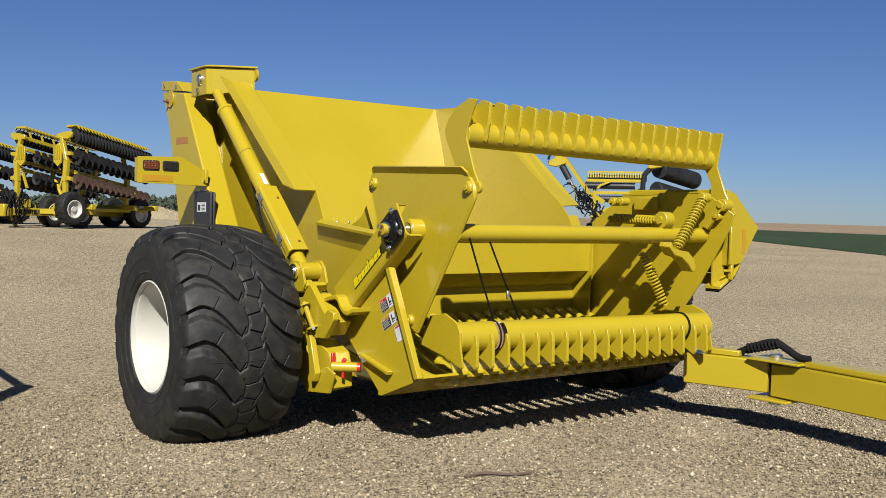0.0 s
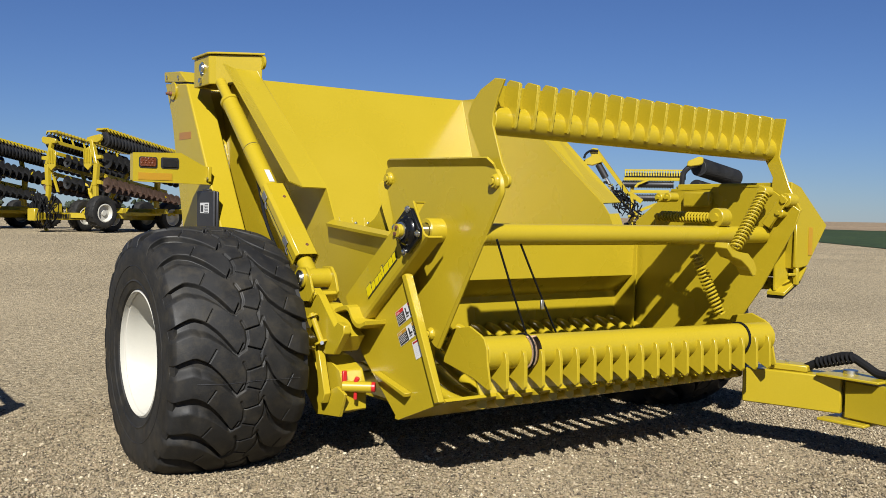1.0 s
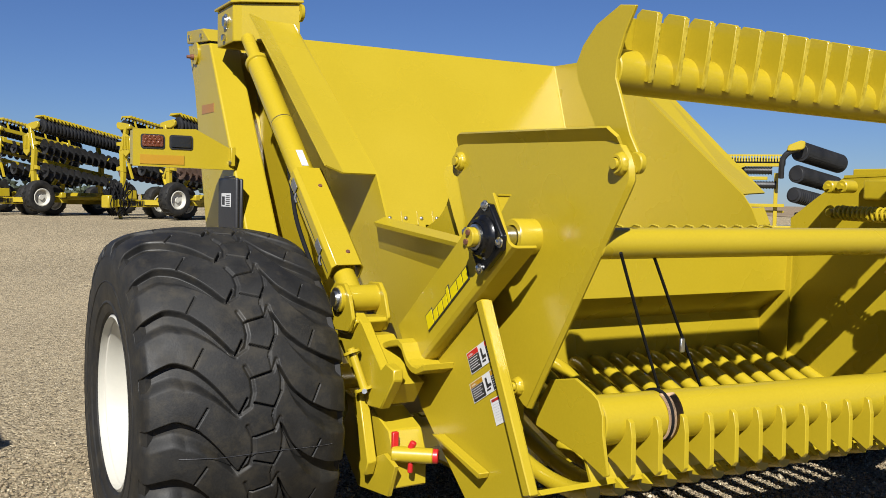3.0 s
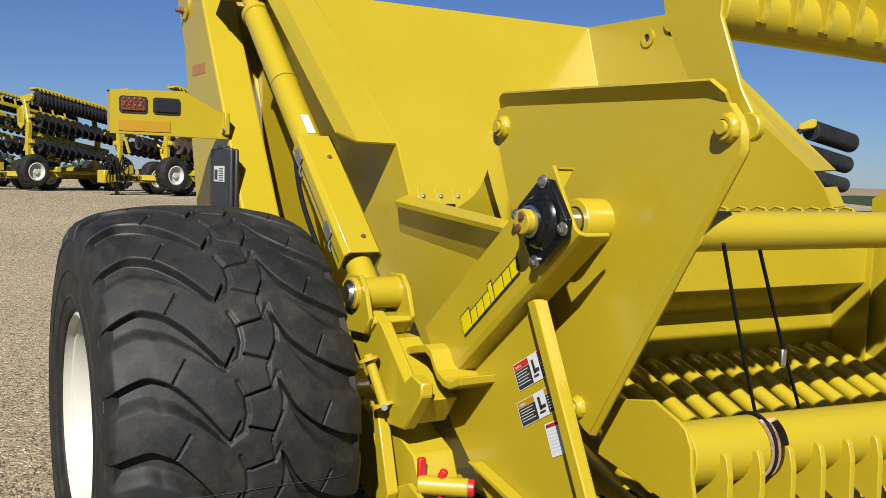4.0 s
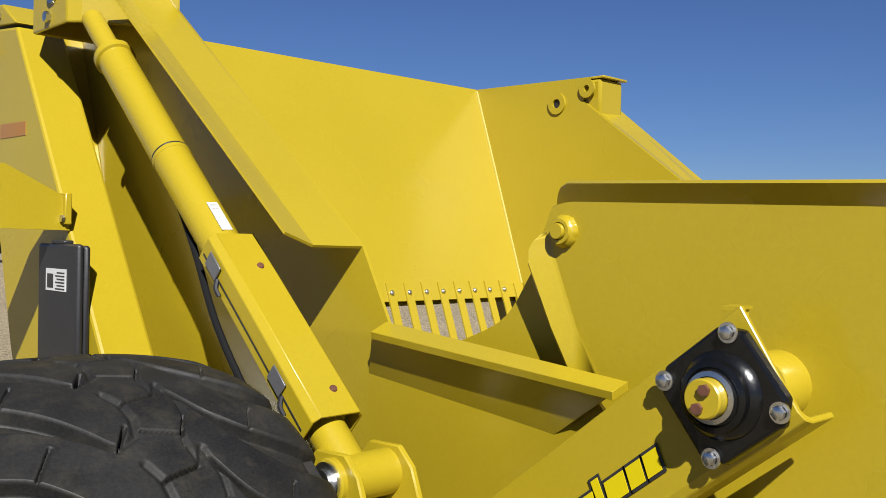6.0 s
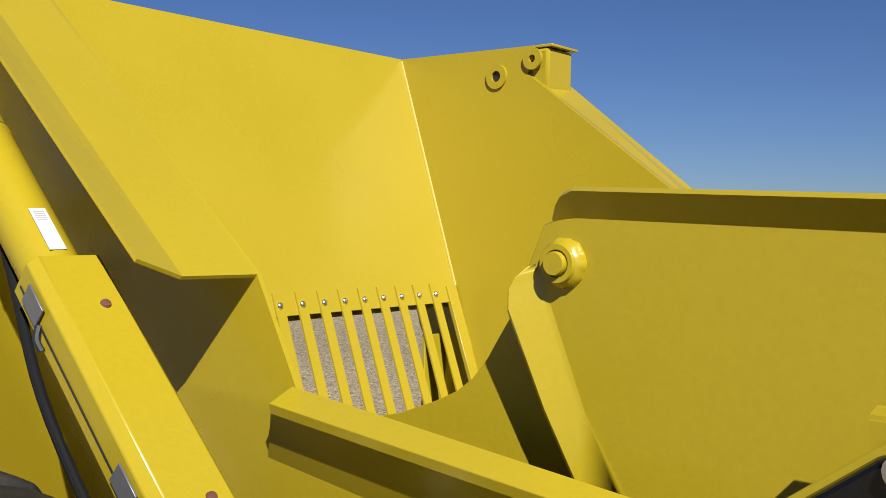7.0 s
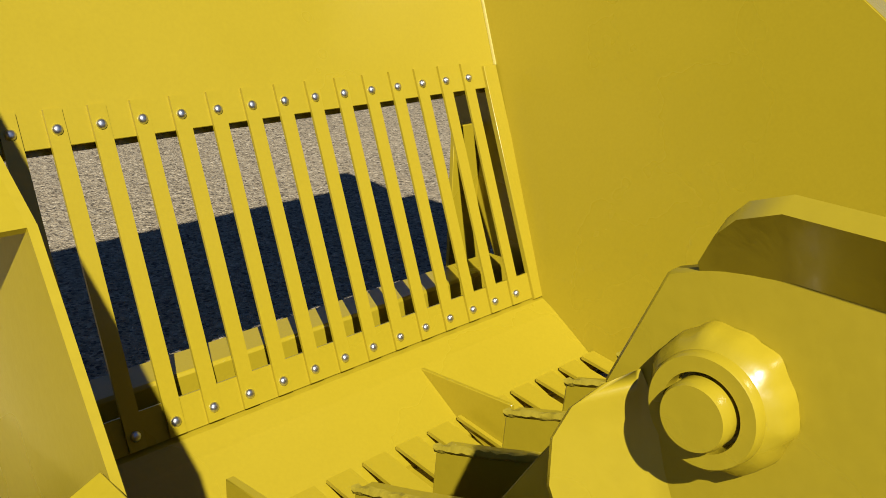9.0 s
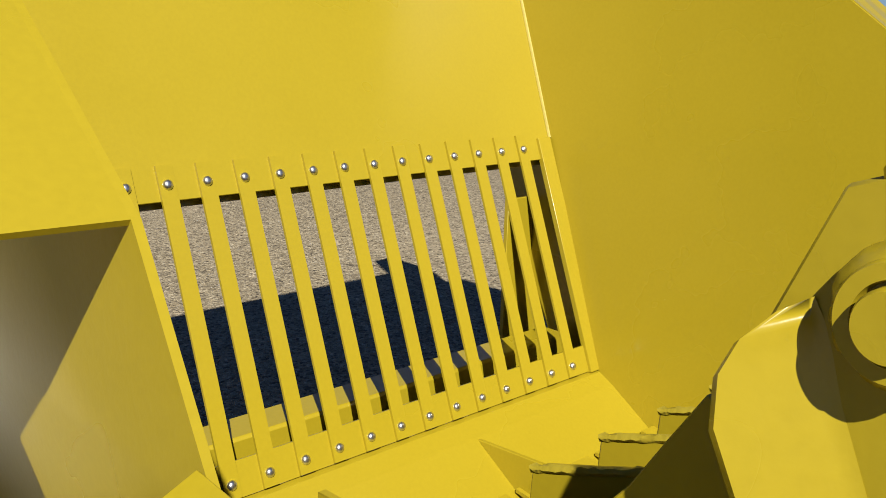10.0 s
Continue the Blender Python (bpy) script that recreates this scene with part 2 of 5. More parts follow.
def sheet(name, xs, ys, lift, mat, keep=None):
    gx, gy = np.meshgrid(xs, ys, indexing="ij")
    z = ground_height(gx, gy) + lift
    rough = np.where((np.abs(gx) < 12) & (np.abs(gy) < 12), 1, 0)
    z = z + rough * 0.006 * np.sin(gx * 3.1 + 1.7 * np.sin(gy * 1.9)) * np.sin(gy * 2.3 + gx * 0.7)
    verts = np.stack([gx, gy, z], -1).reshape(-1, 3)
    ny = len(ys)
    i = np.arange((len(xs) - 1) * (ny - 1))
    a = (i // (ny - 1)) * ny + i % (ny - 1)
    faces = np.stack([a, a + ny, a + ny + 1, a + 1], -1)
    me = bpy.data.meshes.new(name)
    me.from_pydata(verts.tolist(), [], faces.tolist())
    me.materials.append(mat)
    for f in me.polygons:
        f.use_smooth = True
    return new(name, me)


def grade(near, far):
    side = np.concatenate([np.arange(0, near, 0.5), near * (far / near) ** np.linspace(0, 1, 28)])
    return np.concatenate([-side[:0:-1], side])


ground = tagged(sheet("ground", grade(12, 2600), grade(12, 2600), 0.0, GRAVEL), "tan crushed gravel yard with packed tracks", "ground", kind="structure")


def strip_field(name, pts, z, mat, label):
    bm = bmesh.new()
    vs = [bm.verts.new((x, y, z)) for x, y in pts]
    bm.faces.new(vs)
    ob = part(name, bm, mat, None, label)
    return tagged(ob, label, "field", kind="structure")


strip_field("crop_field", [(20, -8), (32, 5.5), (45, 20.5), (58, 35.5), (75, 54), (100, 80), (152, 112), (138, 72), (128, 20), (112, -60), (90, -160), (10, -60)], 0.03, CROP, "low green crop beyond the gravel yard")
strip_field("stubble_field", [(152, 112), (100, 80), (120, 110), (300, 400), (700, 1400), (2500, 2000), (2500, -2000), (300, -700), (90, -160), (112, -60), (128, 20), (138, 72)], 0.06, STUBBLE, "tan harvested stubble field towards the horizon")


# rock picker
picker = thing("rock_picker", "bright yellow towed rock picker with a high dump hopper", "farm machine", (2.36, 0, 0))
XN, XF = 1.15, 3.557


def back_y(z):
    return 1.456 + 0.375 * (z - 1.385)


def spaced(u0, u1, n):
    return [u0 + (u1 - u0) * i / n for i in range(n + 1)]


# wheels
def tyre_radius(v):
    """Outer radius of the tread at v metres from the tyre's middle."""
    return 0.733 - 0.45 * max(0.0, abs(v) - 0.05) ** 2 - 0.9 * max(0.0, abs(v) - 0.3) ** 1.6


def tyre_mesh():
    bm = bmesh.new()
    lathe(bm, [(0.35, -0.30), (0.362, -0.358), (0.378, -0.382), (0.41, -0.392), (0.48, -0.399), (0.56, -0.399), (0.62, -0.394), (0.65, -0.378)]
          + [(tyre_radius(v) - 0.042, v) for v in spaced(-0.35, 0.35, 14)]
          + [(0.65, 0.378), (0.62, 0.394), (0.56, 0.399), (0.48, 0.399), (0.41, 0.392), (0.378, 0.382), (0.362, 0.358), (0.35, 0.30)], (0, 0, 0), (1, 0, 0), 96)
    lathe(bm, [(0.50, -0.396), (0.506, -0.402), (0.512, -0.397)], (0, 0, 0), (1, 0, 0), 72)
    lathe(bm, [(0.41, -0.391), (0.418, -0.398), (0.427, -0.394)], (0, 0, 0), (1, 0, 0), 72)
    return bm


TREAD_PITCH = 2 * math.pi / 21
LEFT_V, LEFT_A = [-0.40, -0.347, -0.291, -0.223, -0.158, -0.102, -0.064], [0.62, 0.66, 0.688, 0.649, 0.563, 0.469, 0.397]
RIGHT_V, RIGHT_A = [0.091, 0.143, 0.209, 0.295, 0.386, 0.40], [0.661, 0.512, 0.435, 0.374, 0.339, 0.336]
SLITS = [  # half width, depth, then points of (v, angle): cuts in the lugs and in the middle rib
    (0.0056, 0.022, [(-0.006, 0.447), (0.069, 0.417), (0.099, 0.497)]),
    (0.0056, 0.022, [(-0.013, 0.571), (0.069, 0.600)]),
    (0.0062, 0.026, [(-0.064, 0.397), (-0.034, 0.470)]),
    (0.0042, 0.015, [(-0.220, 0.647), (-0.180, 0.738)]),
    (0.0042, 0.015, [(0.229, 0.427), (0.261, 0.514)]),
    (0.0038, 0.010, [(0.063, 0.402), (0.059, 0.372)]),
]
DIPS = [  # wide shallow hollows round the rib's blocks
    (0.013, 0.009, [(-0.064, 0.397), (-0.024, 0.43), (-0.010, 0.50), (-0.014, 0.571), (-0.034, 0.63)]),
    (0.012, 0.009, [(0.069, 0.600), (0.091, 0.661)]),
    (0.010, 0.008, [(0.099, 0.497), (0.104, 0.56), (0.091, 0.661)]),
    (0.008, 0.005, [(0.069, 0.417), (0.064, 0.36), (0.069, 0.301)]),
]


def ease(t):
    t = np.clip(t, 0, 1)
    return t * t * (3 - 2 * t)


def smooth_curve(v, knots, values):
    """A curve through the knots with rounded turns."""
    return sum(np.interp(v + d, knots, values) for d in (-0.018, -0.009, 0.0, 0.009, 0.018)) / 5


def tread_depth(v, a):
    """How far the tread lies below the lugs' tops at v metres from the middle and the angle a."""
    depth = np.zeros_like(v)
    for knots, values, side in ((LEFT_V, LEFT_A, -1), (RIGHT_V, RIGHT_A, 1)):
        edge = smooth_curve(v, knots, values)
        below = np.mod(edge - a, TREAD_PITCH) * 0.72
        reach = np.abs(v - (-0.056 if side < 0 else 0.082)) * ((v < -0.056) if side < 0 else (v > 0.082))
        width = 0.72 * np.interp(reach, [0, 0.04, 0.12, 0.2, 0.28, 0.33], [0.03, 0.055, 0.10, 0.135, 0.125, 0.12])
        hollow = ease(below / 0.007) * (1 - ease((below - 0.45 * width) / (0.62 * width)))
        depth = np.maximum(depth, 0.036 * ease(reach / 0.03) * hollow)
    for cuts, soft in ((SLITS, 0.12), (DIPS, 0.0)):
        for half, deep, pts in cuts:
            for (v0, a0), (v1, a1) in zip(pts, pts[1:]):
                y0 = (np.mod(a - a0 + TREAD_PITCH / 2, TREAD_PITCH) - TREAD_PITCH / 2) * 0.72
                dv, dy = v1 - v0, (a1 - a0) * 0.72
                t = np.clip(((v - v0) * dv + y0 * dy) / (dv * dv + dy * dy), 0, 1)
                gap = np.hypot(v - v0 - t * dv, y0 - t * dy)
                depth = np.maximum(depth, deep * (1 - ease((gap / half - soft) / (1 - soft))))
    return depth


def tread_mesh(rows, steps):
    """The tread as one ring: rows across, steps round for each pitch, its lines leaning with the lugs."""
    v = np.linspace(-0.39, 0.39, rows)
    lean = np.where(v < 0.01, smooth_curve(v, LEFT_V, LEFT_A) - 0.397, smooth_curve(v, RIGHT_V, RIGHT_A) - 0.661)
    lean = np.where((v > -0.06) & (v < 0.085), 0, lean)
    n = steps * 21
    a = lean[:, None] + np.arange(n)[None] * (2 * math.pi / n)
    vv = np.broadcast_to(v[:, None], a.shape)
    reach = np.array([tyre_radius(q) for q in v])[:, None]
    r = reach - tread_depth(vv, a) - 0.02 * ease((np.abs(vv) - 0.372) / 0.03)
    r = np.vstack([np.full((1, n), 0.612), r, np.full((1, n), 0.612)])
    vv = np.vstack([np.full((1, n), -0.3965), vv, np.full((1, n), 0.3965)])
    a = np.vstack([a[:1], a, a[-1:]])
    co = np.stack([vv, -np.cos(a) * r, np.sin(a) * r], -1).reshape(-1, 3)
    i, j = np.meshgrid(np.arange(rows + 1), np.arange(n), indexing="ij")
    k = (j + 1) % n
    quads = np.stack([i * n + j, (i + 1) * n + j, (i + 1) * n + k, i * n + k], -1).reshape(-1, 4)
    me = bpy.data.meshes.new("tread")
    me.vertices.add(len(co))
    me.vertices.foreach_set("co", co.reshape(-1).astype(np.float32))
    me.loops.add(len(quads) * 4)
    me.loops.foreach_set("vertex_index", quads.reshape(-1).astype(np.int32))
    me.polygons.add(len(quads))
    me.polygons.foreach_set("loop_start", np.arange(0, len(quads) * 4, 4, dtype=np.int32))
    me.polygons.foreach_set("use_smooth", np.ones(len(quads), dtype=bool))
    me.update(calc_edges=True)
    me.materials.append(RUBBER)
    return me


def rim_mesh():
    bm = bmesh.new()
    lathe(bm, [(0.356, -0.378), (0.368, -0.37), (0.368, -0.355), (0.346, -0.345), (0.330, -0.31), (0.318, -0.2), (0.30, -0.13), (0.285, 0.05), (0.30, 0.25), (0.33, 0.29), (0.36, 0.31), (0.345, 0.30),
               (0.31, 0.26), (0.295, 0.05), (0.31, -0.13), (0.330, -0.2), (0.342, -0.31), (0.354, -0.335)], (0, 0, 0), (1, 0, 0), 72, True)
    return bm


def rim_disc_mesh():
    bm = bmesh.new()
    lathe(bm, [(0, 0.02), (0.10, 0.02), (0.115, 0.06), (0.22, 0.075), (0.288, 0.06), (0.288, 0.075), (0.22, 0.09), (0, 0.09)], (0, 0, 0), (1, 0, 0), 48)
    return bm


def wheel(cx, flip):
    w = part("tyre", tyre_mesh(), RUBBER, picker, "wide black flotation tyre")
    place = Matrix.Translation((cx - 2.36, 0, 0.645)) @ (Matrix.Rotation(math.pi, 4, "Z") if flip else Matrix.Identity(4))
    w.matrix_basis = place
    tr = new("tread", tread_mesh(*((90, 24) if flip else (280, 76))))
    tr.parent = w
    tagged(tr, "curved tread lugs with fine sipes")
    for me in (w.data, tr.data):
        for v in me.vertices:
            if v.co.z < -0.645:
                v.co.x *= 1 + 0.35 * min(0.09, -0.645 - v.co.z)
                v.co.z = -0.645 + 0.02 * (v.co.z + 0.645)
    r = part("rim", rim_mesh(), WHITE, w, "glossy white steel rim")
    part("rim_disc", rim_disc_mesh(), WHITE, w, "white wheel disc set deep in the rim")
    nut = part("wheel_nut", mk(lathe, [(0, 0.0), (0.014, 0.0), (0.016, 0.02), (0.016, 0.05), (0, 0.05)], (0.02, 0.15, 0), (1, 0, 0), 6), STEEL, w)
    for i in range(1, 10):
        a = 2 * math.pi * i / 10
        again(nut, (0, (math.cos(a) - 1) * 0.15, math.sin(a) * 0.15))
    return w


near_tyre = wheel(0.342, False)
bm = bmesh.new()
hose(bm, [(v, -math.cos(a) * (tyre_radius(v) + lift), math.sin(a) * (tyre_radius(v) + lift)) for v, a, lift in ((-0.28, -0.108, 0.001), (-0.20, -0.109, 0.003), (-0.128, -0.113, 0.001), (-0.026, -0.109, 0.002), (0.08, -0.107, 0.002), (0.218, -0.117, 0.001), (0.313, -0.123, 0.003))], 0.0016, 5, 4)
part("mould_thread", bm, PLASTIC, near_tyre, "thin stray rubber thread across the tread")
wheel(4.2, True)
part("axle", mk(tube, (0.45, 0, 0.645), (4.1, 0, 0.645), 0.09), YELLOW, picker)

# hopper
panel = [(back_y(1.345), 1.345), (back_y(2.555), 2.555), (back_y(2.555) + 0.012, 2.553), (back_y(1.345) + 0.012, 1.343)]
hopper = part("hopper_back", mk(prism, panel, XN, XF + 0.01), YELLOW, picker, "sloped yellow back sheet of the hopper", bevel=0.002)
part("top_rail", mk(prism, [(back_y(2.55) + 0.013, 2.552), (back_y(2.55) + 0.07, 2.552), (back_y(2.55) + 0.05, 2.49), (back_y(2.5) + 0.013, 2.49)], XN, XF + 0.01), YELLOW, hopper, bevel=0.003)
near_wall = [(1.89, 2.553), (1.11, 2.50), (-0.017, 1.63), (-0.15, 1.40), (-0.16, 1.38), (1.452, 1.38)]
bm = mk(prism, near_wall, XN, XN + 0.01)
prism(bm, [(1.452, 1.38), (-0.16, 1.38), (-0.80, 1.33), (-1.0, 1.1), (-0.62, 0.86), (-0.5, 0.6), (0.2, 0.4), (0.88, 0.45), (1.16, 0.6)], XN, XN + 0.01)
for v in bm.verts:
    v.co.x += 0.12 * max(0.0, 1.38 - v.co.z)
bmesh.ops.remove_doubles(bm, verts=bm.verts, dist=0.0005)
bmesh.ops.delete(bm, geom=[f for f in bm.faces if all(abs(v.co.z - 1.38) < 0.0005 for v in f.verts)], context="FACES")
part("near_side_wall", bm, YELLOW, hopper)
far_wall = [(1.905, 2.553), (1.053, 2.537), (1.092, 2.412), (-0.065, 1.58), (-0.141, 1.498), (-0.199, 1.399), (-0.45, 1.3), (-0.45, 0.5), (0.3, 0.4), (0.88, 0.43), (1.16, 0.6)]
bm = mk(prism, far_wall, XF, XF + 0.01)
for v in bm.verts:
    v.co.x -= 0.037 * max(0.0, 2.55 - v.co.z)
part("far_side_wall", bm, YELLOW, hopper)
bm = bmesh.new()
hose(bm, [(XF - 0.002 - 0.037 * (2.55 - z), back_y(z) - 0.003, z) for z in spaced(1.42, 2.54, 12)], 0.006, 6, 2)
part("corner_weld", bm, BRIGHTWELD, hopper, "bright weld bead in the corner")

# rim flanges along the two side walls
def rim_flange(x0, s, top, bottom, name, lean=0.0, skew=0.0):
    bm = bmesh.new()
    (yt, zt), (yb, zb) = top, bottom
    mid, out = 0.165, 0.255
    xb, yo = x0 - lean, yb + skew
    if s > 0:
        slab(bm, [(x0, yt, zt), (xb, yb, zb), (xb + out, yo, zb + 0.012), (x0 + out, yt, zt + 0.012)], 0.008)
    else:
        slab(bm, [(x0, yt, zt), (xb, yb, zb), (xb - mid, yb, zb + 0.002), (x0 - mid, yt, zt + 0.002)][::-1], 0.008)
        slab(bm, [(x0 - mid, yt, zt + 0.002), (xb - mid, yb, zb + 0.002), (xb - out, yo, zb + 0.035), (x0 - out, yt, zt + 0.03)][::-1], 0.008)
    return part(name, bm, YELLOW, hopper, "folded sloping rim flange")


rim_flange(XN, -1, (1.11, 2.50), (-0.017, 1.63), "rim_flange")
rim_flange(XF + 0.003, 1, (1.09, 2.415), (-0.065, 1.583), "rim_flange", 0.031, 0.065)
bm = bmesh.new()
slab(bm, [(3.52, -0.141, 1.501), (3.515, -0.199, 1.402), (3.64, -0.179, 1.407), (3.645, -0.121, 1.506)], 0.008)
part("lower_flange", bm, YELLOW, hopper, "short flange below the rim")
# far top ear with pivot ring
part("far_pivot_box", mk(box, XF + 0.012, XF + 0.21, 0.99, 1.5, 2.33, 2.525), YELLOW, hopper, bevel=0.015, segments=2)
part("far_pivot_lid", mk(box, XF + 0.012, XF + 0.225, 0.97, 1.52, 2.527, 2.54), YELLOW, hopper, bevel=0.003)
def ring_mesh(at, r0, r1, h, n=28):
    bm = bmesh.new()
    lathe(bm, [(r0, 0), (r1 - 0.004, 0), (r1, 0.004), (r1, h), (r0, h)], at, (-1, 0, 0), n, True)
    return bm


part("pivot_ring", ring_mesh((XF, 1.265, 2.411), 0.026, 0.058, 0.018), YELLOW, hopper)
# solid black disc; its colour stands for the dark inside of the ring
part("pivot_hole", mk(lathe, [(0, 0), (0.027, 0), (0.027, 0.006), (0, 0.006)], (XF, 1.265, 2.411), (-1, 0, 0), 16), PLASTIC, hopper)
part("lifting_eye", ring_mesh((XF + 0.0, 1.06, 2.475), 0.018, 0.05, 0.02), YELLOW, hopper)

# grate in the hopper's back
def on_back(x, z, out):
    w = Vector((0, -1, 0.375)).normalized()
    return Vector((x, back_y(z), z)) + w * out


bm = bmesh.new()
slab(bm, [on_back(XN, 1.334, -0.03), on_back(XF, 1.334, -0.03), on_back(XF, 1.40, -0.03), on_back(XN, 1.40, -0.03)], 0.01)
part("panel_hem", bm, YELLOW, hopper)
grate = part("grate_frame", mk(prism, [(back_y(0.6), 0.6), (back_y(0.69), 0.69), (back_y(0.69) + 0.012, 0.686), (back_y(0.6) + 0.012, 0.596)], XN, XF), YELLOW, picker, "yellow lower frame of the rear grate")
for xx, w in ((3.44, 0.068), (1.165, 0.06)):
    bm = bmesh.new()
    slab(bm, [on_back(xx, 0.595, 0.012), on_back(xx + w, 0.595, 0.012), on_back(xx + w, 1.42, 0.012), on_back(xx, 1.42, 0.012)], 0.022)
    part("side_strip", bm, YELLOW, grate, bevel=0.002)
bm = bmesh.new()
slab(bm, [on_back(0, 0.602, 0.009) - Vector((0.024, 0, 0)), on_back(0, 0.602, 0.009) + Vector((0.024, 0, 0)), on_back(0, 1.435, 0.009) + Vector((0.024, 0, 0)), on_back(0, 1.435, 0.009) - Vector((0.024, 0, 0))], 0.0085)
bar_x = [3.348 - 0.1164 * k for k in range(19)]
bm_dome = mk(lathe, [(0.0145, -0.001), (0.0142, 0.003), (0.011, 0.008), (0.006, 0.0105), (0, 0.011)], (0, 0, 0), (0, -1, 0.375), 12)
bar0 = part("grate_bar", bm, YELLOW, grate)
riv0 = part("rivet", bm_dome, STEEL, grate, "domed zinc rivet")
bar0.location.x += bar_x[0]
riv0.location = riv0.location + on_back(bar_x[0], 1.385, 0.009)
for k, xx in enumerate(bar_x):
    if k:
        again(bar0, (xx - bar_x[0], 0, 0))
        again(riv0, (xx - bar_x[0], 0, 0))
    again(riv0, on_back(xx, 0.637, 0.009) - on_back(bar_x[0], 1.385, 0.009))
# beam behind the grate and the trough floor
part("rear_beam", mk(prism, [(1.33, 0.56), (1.47, 0.56), (1.47, 0.68), (1.33, 0.68)], XN + 0.02, XF - 0.02), YELLOW, grate, bevel=0.01)
part("rear_plate", mk(box, 3.45, 3.70, 1.60, 1.62, 0.45, 1.172), YELLOW, grate, bevel=0.002)
floor_ob = part("hopper_floor", mk(prism, [(back_y(0.6) + 0.01, 0.595), (1.145, 0.592), (1.085, 0.56), (0.90, 0.44), (0.86, 0.41), (0.86, 0.38), (1.10, 0.53), (back_y(0.6) + 0.01, 0.57)], XN + 0.01, XF), YELLOW, picker, "sloped yellow floor below the grate", bevel=0.002)
part("floor_rib", mk(prism, [(1.08, 0.556), (0.70, 0.575), (0.70, 0.36), (0.89, 0.43)], 2.775, 2.79), YELLOW, floor_ob, bevel=0.002)
bm = bmesh.new()
slab(bm, [(0, 0.90, 0.452), (0.085, 0.90, 0.452), (0.085, 0.30, 0.36), (0, 0.30, 0.36)], 0.012)
slat0 = part("floor_slat", bm, YELLOW, floor_ob)
riv1 = part("slat_rivet", mk(lathe, [(0.0145, -0.001), (0.0142, 0.003), (0.011, 0.008), (0.006, 0.0105), (0, 0.011)], (0, 0, 0), (0, -0.15, 1), 12), STEEL, floor_ob)
slat0.location.x += 1.2
riv1.location = riv1.location + Vector((1.2425, 0.855, 0.446))
for k in range(1, 18):
    again(slat0, (0.13 * k, 0, 0))
    again(riv1, (0.13 * k, 0, 0))
part("floor_sheet", mk(prism, [(0.86, 0.395), (0.3, 0.33), (-0.25, 0.36), (-0.25, 0.34), (0.3, 0.31), (0.86, 0.375)], XN + 0.01, XF), YELLOW, floor_ob)
# unseen sheet, added to keep stray sun slits off the ground below
part("light_stop_sheet", mk(prism, [(-0.252, 0.36), (-0.70, 0.36), (-0.70, 0.345), (-0.252, 0.342)], XN + 0.13, XF - 0.08), YELLOW, floor_ob)

# comb of lifting teeth inside
bm = bmesh.new()
prism(bm, [(-0.215, 1.353), (-0.29, 1.377), (-0.37, 1.405), (-0.415, 1.395), (-0.415, 1.335), (-0.355, 1.335), (-0.355, 1.15), (-0.24, 1.15), (-0.21, 1.28)], -0.014, 0.014)
tooth = part("lifting_tooth", bm, YELLOW, picker, "yellow lifting tooth with a rough welded edge", bevel=0.004)
tooth.location.x += 1.382
bm = bmesh.new()
hose(bm, [(-0.012, y, z - 0.015) for y, z in ((-0.413, 1.30), (-0.414, 1.405), (-0.40, 1.415), (-0.37, 1.421), (-0.33, 1.407), (-0.29, 1.393), (-0.25, 1.38), (-0.215, 1.369))], 0.005, 7, 5)
rng = random.Random(3)
for v in bm.verts:
    v.co += Vector([rng.uniform(-0.0012, 0.0012) for _ in range(3)])
bead = part("edge_weld", bm, WELD, tooth)
for k in range(1, 18):
    t = again(tooth, (0.119 * k, 0, 0))
    b = new("edge_weld", bead.data)
    b.parent = t

# front cross panel
part("cross_panel", mk(prism, [(-0.42, 1.33), (-0.42, 1.045), (-0.25, 0.918), (-0.25, 0.64), (-0.22, 0.64), (-0.22, 0.93), (-0.36, 1.06), (-0.36, 1.33)], 1.30, XF - 0.005), YELLOW, picker, "stepped yellow cross panel behind the reel", bevel=0.002)

# near housing plate
def ribbon(bm, a, b, depth):
    """A bent strip between two polylines, with thickness depth."""
    rows = [[bm.verts.new(Vector(p) + d) for p, d in ((q, Vector()), (r, Vector()), (r, depth), (q, depth))] for q, r in zip(a, b)]
    for m, n in zip(rows, rows[1:]):
        for k in range(4):
            bm.faces.new((m[k], n[k], n[(k + 1) % 4], m[(k + 1) % 4]))
    bm.faces.new(rows[0])
    bm.faces.new(rows[-1][::-1])


PX = 1.238
plate_pts = [(-0.582, 1.660), (-0.614, 1.735), (-0.655, 1.750), (-1.63, 1.722), (-1.668, 1.706), (-1.697, 1.672), (-1.714, 1.635), (-1.718, 1.592), (-1.705, 1.568), (-1.555, 1.334), (-1.175, 0.742), (-1.15, 0.75), (-1.0, 0.85), (-0.85, 1.10), (-0.735, 1.31), (-0.668, 1.451), (-0.584, 1.606)]
house = part("housing_plate", mk(prism, plate_pts, PX, PX + 0.012), YELLOW, picker, "large yellow side plate of the reel housing", bevel=0.002)
bm = bmesh.new()
lip = [(-0.632, 1.740, 1.745, 0.003), (-0.645, 1.743, 1.765, 0.015), (-0.659, 1.745, 1.778, 0.024), (-0.682, 1.747, 1.787, 0.0285), (-1.63, 1.719, 1.760, 0.0285), (-1.668, 1.706, 1.728, 0.015)]
inner = [bm.verts.new((PX, y, z0)) for y, z0, z1, o in lip] + [bm.verts.new((PX + 0.012, y, z0)) for y, z0, z1, o in lip]
